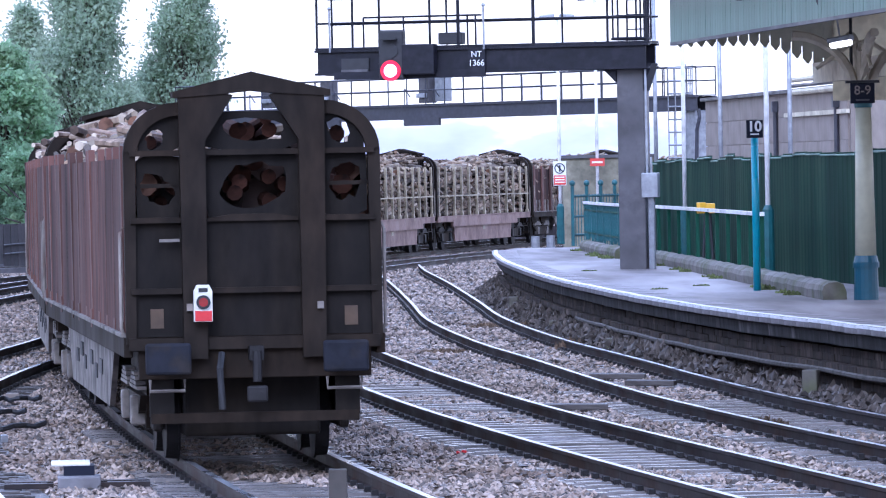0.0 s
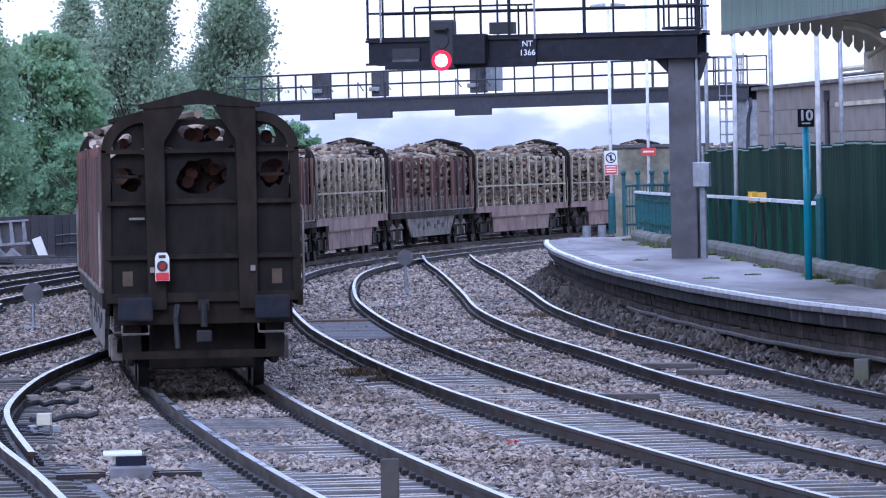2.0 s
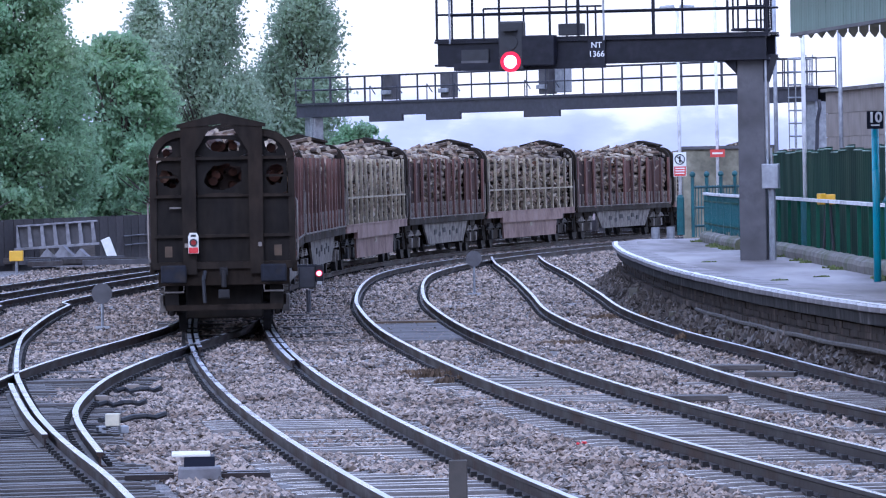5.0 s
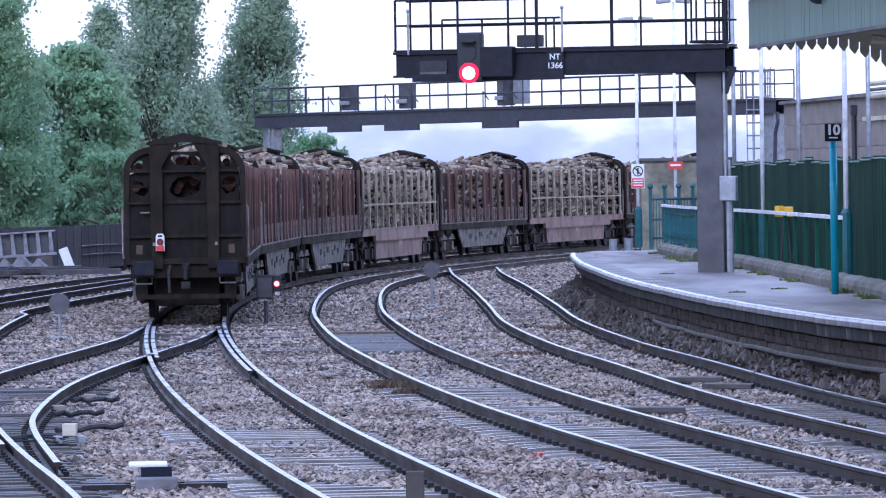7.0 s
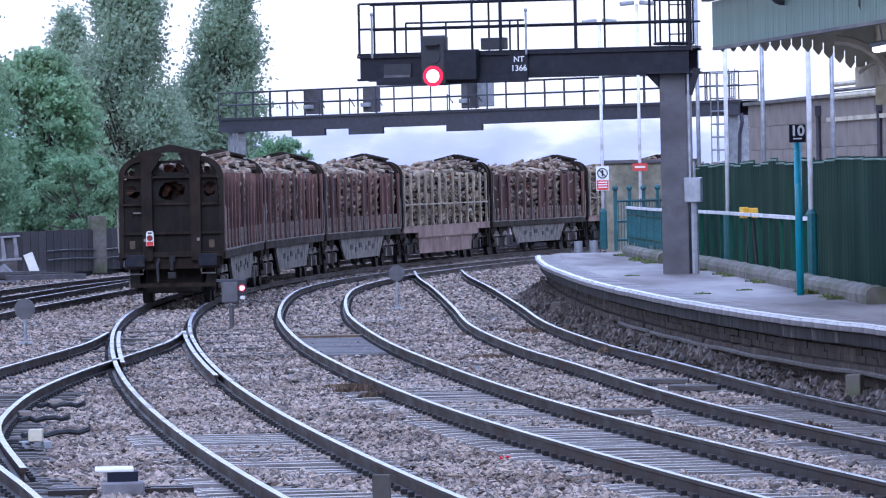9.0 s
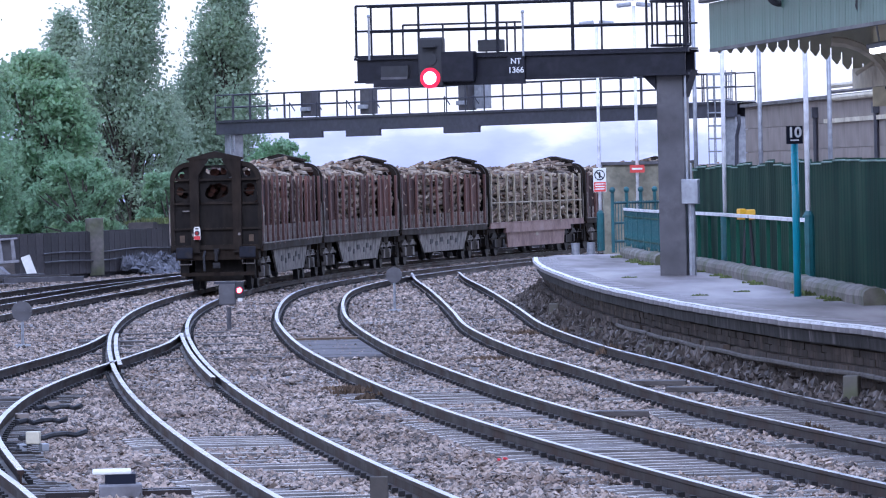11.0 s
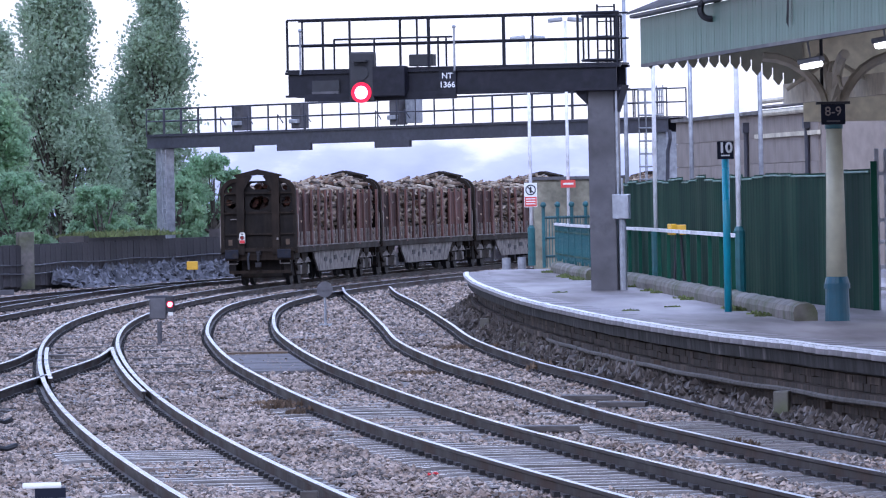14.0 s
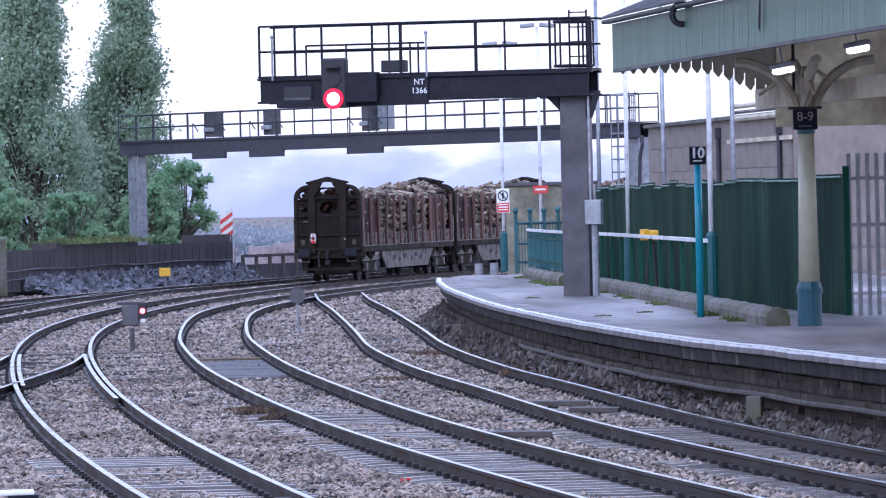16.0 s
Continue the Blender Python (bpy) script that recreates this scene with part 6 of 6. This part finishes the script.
def buffers(parent, y, face):
    for d in (-0.875, 0.875):
        bm = bmesh.new()
        rod(bm, (d, y, 1.06), (d, y + face * 0.3, 1.06), 0.1, n=14)
        box(bm, (d, y + face * 0.33, 1.06), (0.45, 0.07, 0.31), bevel=0.03)
        part("buffer", bm, M_BUFFER, parent, "oblong blue-black buffer")
        bm = bmesh.new()
        tube_run(bm, [(d - 0.17, y + face * 0.1, 0.85), (d - 0.17, y + face * 0.12, 0.74), (d + 0.17, y + face * 0.12, 0.74), (d + 0.17, y + face * 0.1, 0.85)], 0.018)
        part("step_loop", bm, M_TRUSS, parent)
    part("buffer_beam", new_box((0, y - face * 0.05, 1.02), (2.3, 0.12, 0.34), 0.01), M_WAGON, parent)
    bm = bmesh.new()
    box(bm, (0, y + face * 0.12, 1.1), (0.14, 0.3, 0.14))
    rod(bm, (0, y + face * 0.28, 1.12), (0, y + face * 0.3, 0.82), 0.045)
    box(bm, (0, y + face * 0.27, 0.7), (0.2, 0.08, 0.16), bevel=0.02)
    part("coupling_hook", bm, M_CLIP, parent)
    bm = bmesh.new()
    tube_run(bm, [(-0.33, y + face * 0.06, 1.1), (-0.36, y + face * 0.16, 0.95), (-0.34, y + face * 0.16, 0.55)], 0.035)
    part("air_hose", bm, M_BLACK, parent)
    part("lower_plate", new_box((0, y - face * 0.12, 0.46), (2.06, 0.06, 0.1)), M_WAGON, parent)
    for d in (-0.92, 0.92):
        part("lower_strut", new_box((d, y - face * 0.15, 0.68), (0.24, 0.1, 0.42)), M_PANEL, parent)


LOG_ME = []
for k in range(6):
    bm = bmesh.new()
    rad = 0.085 + 0.012 * k
    rod(bm, (0, -0.5, 0), (0, 0.5, 0), rad, rad * 0.85, n=9)
    for v in bm.verts:
        v.co += Vector((noise.noise(v.co * 5 + Vector((k, 0, 0))) * 0.02, 0, noise.noise(v.co * 5 + Vector((0, k, 0))) * 0.02))
    for f in bm.faces:
        f.material_index = 1 if len(f.verts) > 4 else 0
    me = finish(bm, "log", [M_BARK, M_CUT])
    me.materials[1] = M_CUT if k < 5 else M_PALECUT
    LOG_ME.append(me)
# Same logs in the shade-darkened materials.
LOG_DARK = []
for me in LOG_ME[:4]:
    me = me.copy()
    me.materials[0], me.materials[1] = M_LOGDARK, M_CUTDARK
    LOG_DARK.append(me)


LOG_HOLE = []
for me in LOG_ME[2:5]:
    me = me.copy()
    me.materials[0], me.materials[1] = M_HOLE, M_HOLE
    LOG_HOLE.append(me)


def load_logs(parent, seed):
    """Single logs along the sides and over the top, thin jumbled ones joined, and the ends behind the bulkhead's openings."""
    rng = random.Random(seed)
    bays = [(-HALF + 0.25 + 4.06 * k, -HALF + 4.15 + 4.06 * k) for k in range(5)]

    def log(x, y0, y1, z, tilt, turn, kinds, thin=1.0):
        o = new("log", kinds[rng.randrange(len(kinds))])
        o.parent = parent
        s = rng.uniform(0.9, 1.2) * thin
        o.matrix_basis = pose(x, (y0 + y1) / 2, z, tilt, 0, turn) @ Matrix.Diagonal((s, y1 - y0, s, 1))

    def crown(y, u):
        """Height of the load at a place along and across the wagon: it rises towards the front end."""
        f = (y + HALF) / (2 * HALF)
        return 3.06 + (0.08 + 0.42 * f ** 1.6 + 0.06 * math.sin(y * 1.3 + seed)) * math.sqrt(max(0, 1 - u * u))

    # Solid filler in shade-darkened bark closes the gaps between logs.
    core = bmesh.new()
    arch = [(0.88 * math.cos(a), 2.9 + 0.22 * math.sin(a)) for a in np.linspace(0, math.pi, 11)]
    prism(core, [(-0.88, FLOOR), (0.88, FLOOR)] + arch, -HALF + 1.6, HALF - 0.4)
    bmesh.ops.subdivide_edges(core, edges=[e for e in core.edges if e.calc_length() > 3], cuts=30)
    for v in core.verts:
        v.co += Vector((0.06, 0, 0.1)) * noise.noise(v.co * 1.7)
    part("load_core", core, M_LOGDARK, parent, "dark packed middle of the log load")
    for bay, (y0, y1) in enumerate(bays):
        for side in (-1, 1):
            z = FLOOR + 0.12
            while z < 3.12:
                log(side * rng.uniform(0.98, 1.07), y0 + rng.uniform(-0.05, 0.3), y1 - rng.uniform(-0.05, 0.3), z, rng.uniform(-1.5, 1.5), rng.uniform(-1.0, 1.0), LOG_ME)
                z += rng.uniform(0.21, 0.29)
        for k in range(9):
            u = -1 + 2 * (k + 0.5) / 9
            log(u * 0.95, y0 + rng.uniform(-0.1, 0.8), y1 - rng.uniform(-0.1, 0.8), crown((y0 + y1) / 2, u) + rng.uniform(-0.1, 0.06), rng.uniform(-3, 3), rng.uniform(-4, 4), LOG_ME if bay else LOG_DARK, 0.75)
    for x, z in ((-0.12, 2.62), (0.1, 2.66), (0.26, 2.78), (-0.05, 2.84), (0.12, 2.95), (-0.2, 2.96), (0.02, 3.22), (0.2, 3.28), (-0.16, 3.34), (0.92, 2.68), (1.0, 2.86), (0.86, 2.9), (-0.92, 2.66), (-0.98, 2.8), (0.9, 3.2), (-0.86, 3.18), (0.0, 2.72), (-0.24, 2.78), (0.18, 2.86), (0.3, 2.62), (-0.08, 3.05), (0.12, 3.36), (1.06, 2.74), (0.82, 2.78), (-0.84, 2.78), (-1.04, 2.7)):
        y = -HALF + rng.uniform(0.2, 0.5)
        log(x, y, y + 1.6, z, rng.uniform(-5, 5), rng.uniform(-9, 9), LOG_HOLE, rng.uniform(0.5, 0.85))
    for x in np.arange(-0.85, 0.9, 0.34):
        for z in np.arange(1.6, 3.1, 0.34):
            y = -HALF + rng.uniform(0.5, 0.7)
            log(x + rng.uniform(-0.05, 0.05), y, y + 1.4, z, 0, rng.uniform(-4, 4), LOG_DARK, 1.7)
    pile = bmesh.new()

    def stick(x, y, z, L, r, tilt, turn):
        m = pose(0, 0, 0, tilt, 0, turn)
        d = m @ Vector((0, L / 2, 0))
        n0 = len(pile.faces)
        rod(pile, Vector((x, y, z)) - d, Vector((x, y, z)) + d, r, r * rng.uniform(0.7, 1.0), n=6)
        pile.faces.ensure_lookup_table()
        i = 0 if rng.random() < (0.7 if abs(x) < 1 else 0.88) else 1
        for f in pile.faces[n0:]:
            f.material_index = i if len(f.verts) == 4 else (1 if rng.random() < 0.5 else i)

    for _ in range(260):
        y, u = rng.uniform(-HALF + 2.6, HALF - 0.4), rng.uniform(-0.98, 0.98)
        stick(u, y, crown(y, u) + rng.uniform(-0.04, 0.13), rng.uniform(0.5, 2.2), rng.uniform(0.03, 0.075), rng.uniform(-7, 7), rng.uniform(-28, 28))
    for side in (-1, 1):
        for _ in range(400):
            stick(side * rng.uniform(1.07, 1.16), rng.uniform(-HALF + 0.6, HALF - 0.6), rng.uniform(FLOOR + 0.1, 3.14), rng.uniform(0.2, 1.1), rng.uniform(0.035, 0.075), rng.uniform(-14, 14), rng.uniform(-3, 3))
    tagged(part("thin_logs", pile, [M_PILE, M_PILEPALE], parent, "jumble of thin broken logs"), kind="stuff")


def wagon(kind, seed):
    if kind == "dark":
        ob = thing("timber_wagon", Matrix(), "grimy dark brown timber wagon with rusty stakes, loaded with logs", "wagon", "timber train")
    else:
        ob = thing("timber_wagon", Matrix(), "timber wagon with cream stakes and pale red-brown skirt, loaded with logs", "wagon", "timber train")
    body = M_WAGON if kind == "dark" else M_SKIRT
    part("deck", new_box((0, 0, 1.2), (2 * WIDE - 0.1, 2 * HALF, 0.14)), M_WAGON, ob)
    for d in (-1, 1):
        part("side_sill", new_box((d * (WIDE - 0.02), 0, 1.17), (0.09, 2 * HALF, 0.2), 0.01), body, ob, "" if kind == "dark" else "pale red-brown side beam")
        part("sill_edge", new_box((d * (WIDE + 0.02), 0, 1.29), (0.06, 2 * HALF - 0.1, 0.035)), M_TRUSS if kind == "dark" else M_SKIRT, ob)
        bm = bmesh.new()
        if kind == "dark":
            prism(bm, [(-6.0, 1.06), (6.0, 1.06), (4.7, 0.4), (-4.7, 0.4)], -0.03, 0.03)
        else:
            prism(bm, [(-6.5, 1.06), (6.5, 1.06), (6.2, 0.32), (-6.2, 0.32)], -0.03, 0.03)
        for v in bm.verts:
            v.co = Vector((d * (WIDE - 0.12) + v.co.y, v.co.x, v.co.z))
        tr = part("truss_plate" if kind == "dark" else "skirt_panel", bm, M_TRUSS if kind == "dark" else M_SKIRT, ob, "grimy tapered underframe plate" if kind == "dark" else "flat red-brown skirt panel")
        if kind == "dark":
            # Black patches laid on the plate draw the dark of its holes.
            for k, (yy, zz, ww) in enumerate(((-3.0, 0.78, 0.6), (-1.8, 0.7, 0.44), (-0.6, 0.82, 0.68), (1.0, 0.72, 0.4), (1.9, 0.85, 0.6), (3.0, 0.75, 0.5))):
                part("opening", new_box((d * (WIDE - 0.085), yy, zz), (0.02, ww, 0.16)), M_BLACK, tr)
        else:
            part("mid_rail", new_box((d * (WIDE + 0.012), 0, 2.06), (0.03, 2 * HALF - 0.7, 0.05)), M_STAKE, ob, "cream rail halfway up the stakes")
            part("data_panel", new_box((d * (WIDE - 0.085), 0.1, 0.78), (0.012, 0.5, 0.14)), M_STAKE, tr)
            part("top_flange", new_box((d * (WIDE - 0.02), 0, 1.02), (0.1, 14.4, 0.26)), M_SKIRT, ob)
        for y in (-8.75, -6.95, 6.95, 8.75):
            bm = bmesh.new()
            prism(bm, [(y - 0.75, 1.08), (y + 0.75, 1.08), (y + 0.3, 0.32), (y - 0.3, 0.32)], -0.04, 0.04)
            for v in bm.verts:
                v.co = Vector((d * 0.98 + v.co.y, v.co.x, v.co.z))
            part("axle_guard", bm, M_WAGON, ob)
            bm = bmesh.new()
            for k in range(4):
                box(bm, (d * 1.08, y, 0.74 + 0.045 * k), (0.1, 1.4 - 0.28 * k, 0.035))
            box(bm, (d * 1.08, y, 0.5), (0.16, 0.3, 0.3), bevel=0.02)
            part("spring", bm, M_TRUSS if kind == "dark" else M_CLIP, ob, "leaf spring and axle box")
        for y in (-7.85, 7.85):
            bm = bmesh.new()
            prism(bm, [(y - 1.5, 0.66), (y + 1.5, 0.66), (y + 1.2, 0.5), (y + 0.45, 0.34), (y - 0.45, 0.34), (y - 1.2, 0.5)], -0.05, 0.05)
            for v in bm.verts:
                v.co = Vector((d * 1.04 + v.co.y, v.co.x, v.co.z))
            part("bogie_frame", bm, M_WAGON, ob)
            # Dark filler added behind the springs to close the bright gaps.
            part("bogie_fill", new_box((d * 0.93, y, 0.62), (0.1, 3.6, 0.62), 0.03), M_PANEL, ob)
        # stakes
        n = 13
        stake = bmesh.new()
        w = 0.28 if kind == "dark" else 0.18
        box(stake, (0, 0, (RIM + 1.25) / 2), (0.07, w, RIM - 1.25))
        box(stake, (0, 0, 1.32), (0.1, w + 0.05, 0.2))
        me = finish(stake, "stake", M_RUST if kind == "dark" else M_STAKE)
        foot = finish(new_box((0, 0, 1.52), (0.05, 0.07, 0.5)), "stake_foot", M_STUB)
        rng = random.Random(seed + d)
        for k in range(n):
            o = new("stake", me)
            o.parent = ob
            o.matrix_basis = pose(d * (WIDE - 0.03), -HALF + 0.35 + k * (2 * HALF - 0.7) / (n - 1), 0, rng.uniform(-0.8, 0.8), rng.uniform(-0.7, 0.7), 0)
            if kind == "dark":
                for dy in (0.45, 1.05):
                    if k < n - 1:
                        o = new("stake_foot", foot)
                        o.parent = ob
                        o.matrix_basis = pose(d * (WIDE - 0.03), -HALF + 0.35 + k * (2 * HALF - 0.7) / (n - 1) + dy, 0, rng.uniform(-2, 2), 0, 0)
        if kind == "dark":
            for k in range(n - 1):
                if rng.random() < (1.0 if d < 0 else 0.3):
                    y = -HALF + 0.35 + (k + 0.5) * (2 * HALF - 0.7) / (n - 1)
                    part("side_sheet", new_box((d * (WIDE - (0.0 if d < 0 else 0.08)), y, 2.16), (0.02, 1.62, 1.75)), M_SHEET, ob, "rusty sheet between stakes")
    for y, face in ((-HALF, -1), (HALF, 1)):
        bulkhead(ob, y, face)
        buffers(ob, y, face)
    # Dark block added under each end for the shadow among the brake gear.
    for y in (-9.2, 9.2):
        part("shadow_block", new_box((0, y, 0.62), (1.36, 1.2, 0.72), 0.03), M_PANEL, ob)
    load_logs(ob, seed)
    for y in (-8.75, -6.95, 6.95, 8.75):
        wheelset(ob, y)
    return ob


def tail_lamp(parent):
    ob = new("tail_lamp")
    ob.parent = parent
    ob.matrix_basis = pose(-0.52, -HALF - 0.24, 1.42)
    tagged(ob, "white tail lamp with a red lens and red label")
    bm = bmesh.new()
    prism(bm, [(-0.09, 0.0), (0.09, 0.0), (0.09, 0.3), (0.06, 0.36), (-0.06, 0.36), (-0.09, 0.3)], -0.06, 0.06)
    part("case", bm, M_LAMPWHITE, ob)
    bm = bmesh.new()
    rod(bm, (0, -0.06, 0.19), (0, -0.085, 0.19), 0.07, n=16)
    part("lens_ring", bm, M_BLACK, ob)
    bm = bmesh.new()
    rod(bm, (0, -0.08, 0.19), (0, -0.092, 0.19), 0.045, n=16)
    part("lens", bm, M_TAILGLOW, ob)
    part("red_label", new_box((0, -0.062, 0.055), (0.165, 0.008, 0.1)), M_RED, ob)
    part("top_window", new_box((0, -0.062, 0.31), (0.09, 0.008, 0.04)), M_BLACK, ob)


DARK = wagon("dark", 10)
PALE = wagon("cream", 20)
ORDER = "DDDCDCDCCDCD"
WAGONS, spare = [], {"D": DARK, "C": PALE}
for k, letter in enumerate(ORDER):
    if letter in spare and spare[letter] is not None:
        src = spare[letter]
        WAGONS.append((letter, None))
    else:
        WAGONS.append((letter, copy_thing({"D": DARK, "C": PALE}[letter], Matrix())))
    spare[letter] = None
WAGONS = [w if w else {"D": DARK, "C": PALE}[letter] for letter, w in WAGONS]
tail_lamp(WAGONS[0])
tagged(WAGONS[0], "last grimy brown timber wagon with rusty stakes and a tail lamp")

PITCH = 21.51


def tail_at(t):
    """Length along the main line at which the train's end stands."""
    return 17.27 + 9.072 * t + 0.176 * t * t / 2


def wagon_pose(k, t):
    c = tail_at(t) + 0.15 + HALF + k * PITCH
    a, b = (MAIN.at(s, -0.12 * min(1.0, max(0.0, (85 - s) / 23))) for s in (c - 7.85, c + 7.85))
    return pose((a[0] + b[0]) / 2, (a[1] + b[1]) / 2, 0, 0, 0, -math.degrees(math.atan2(b[0] - a[0], b[1] - a[1])))


def motions():
    fine = [i / 30 for i in range(481)]
    for k, w in enumerate(WAGONS):
        walk(w, [(t, wagon_pose(k, t)) for t in [0.25 * i for i in range(65)]])
        for o in w.children:
            if o.name.startswith("wheelset") and k < 6:
                y = o.matrix_basis.translation.y
                walk(o, [(t, pose(0, y, 0.46, -math.degrees((tail_at(t) - 17.27) / 0.46))) for t in fine])


motions()
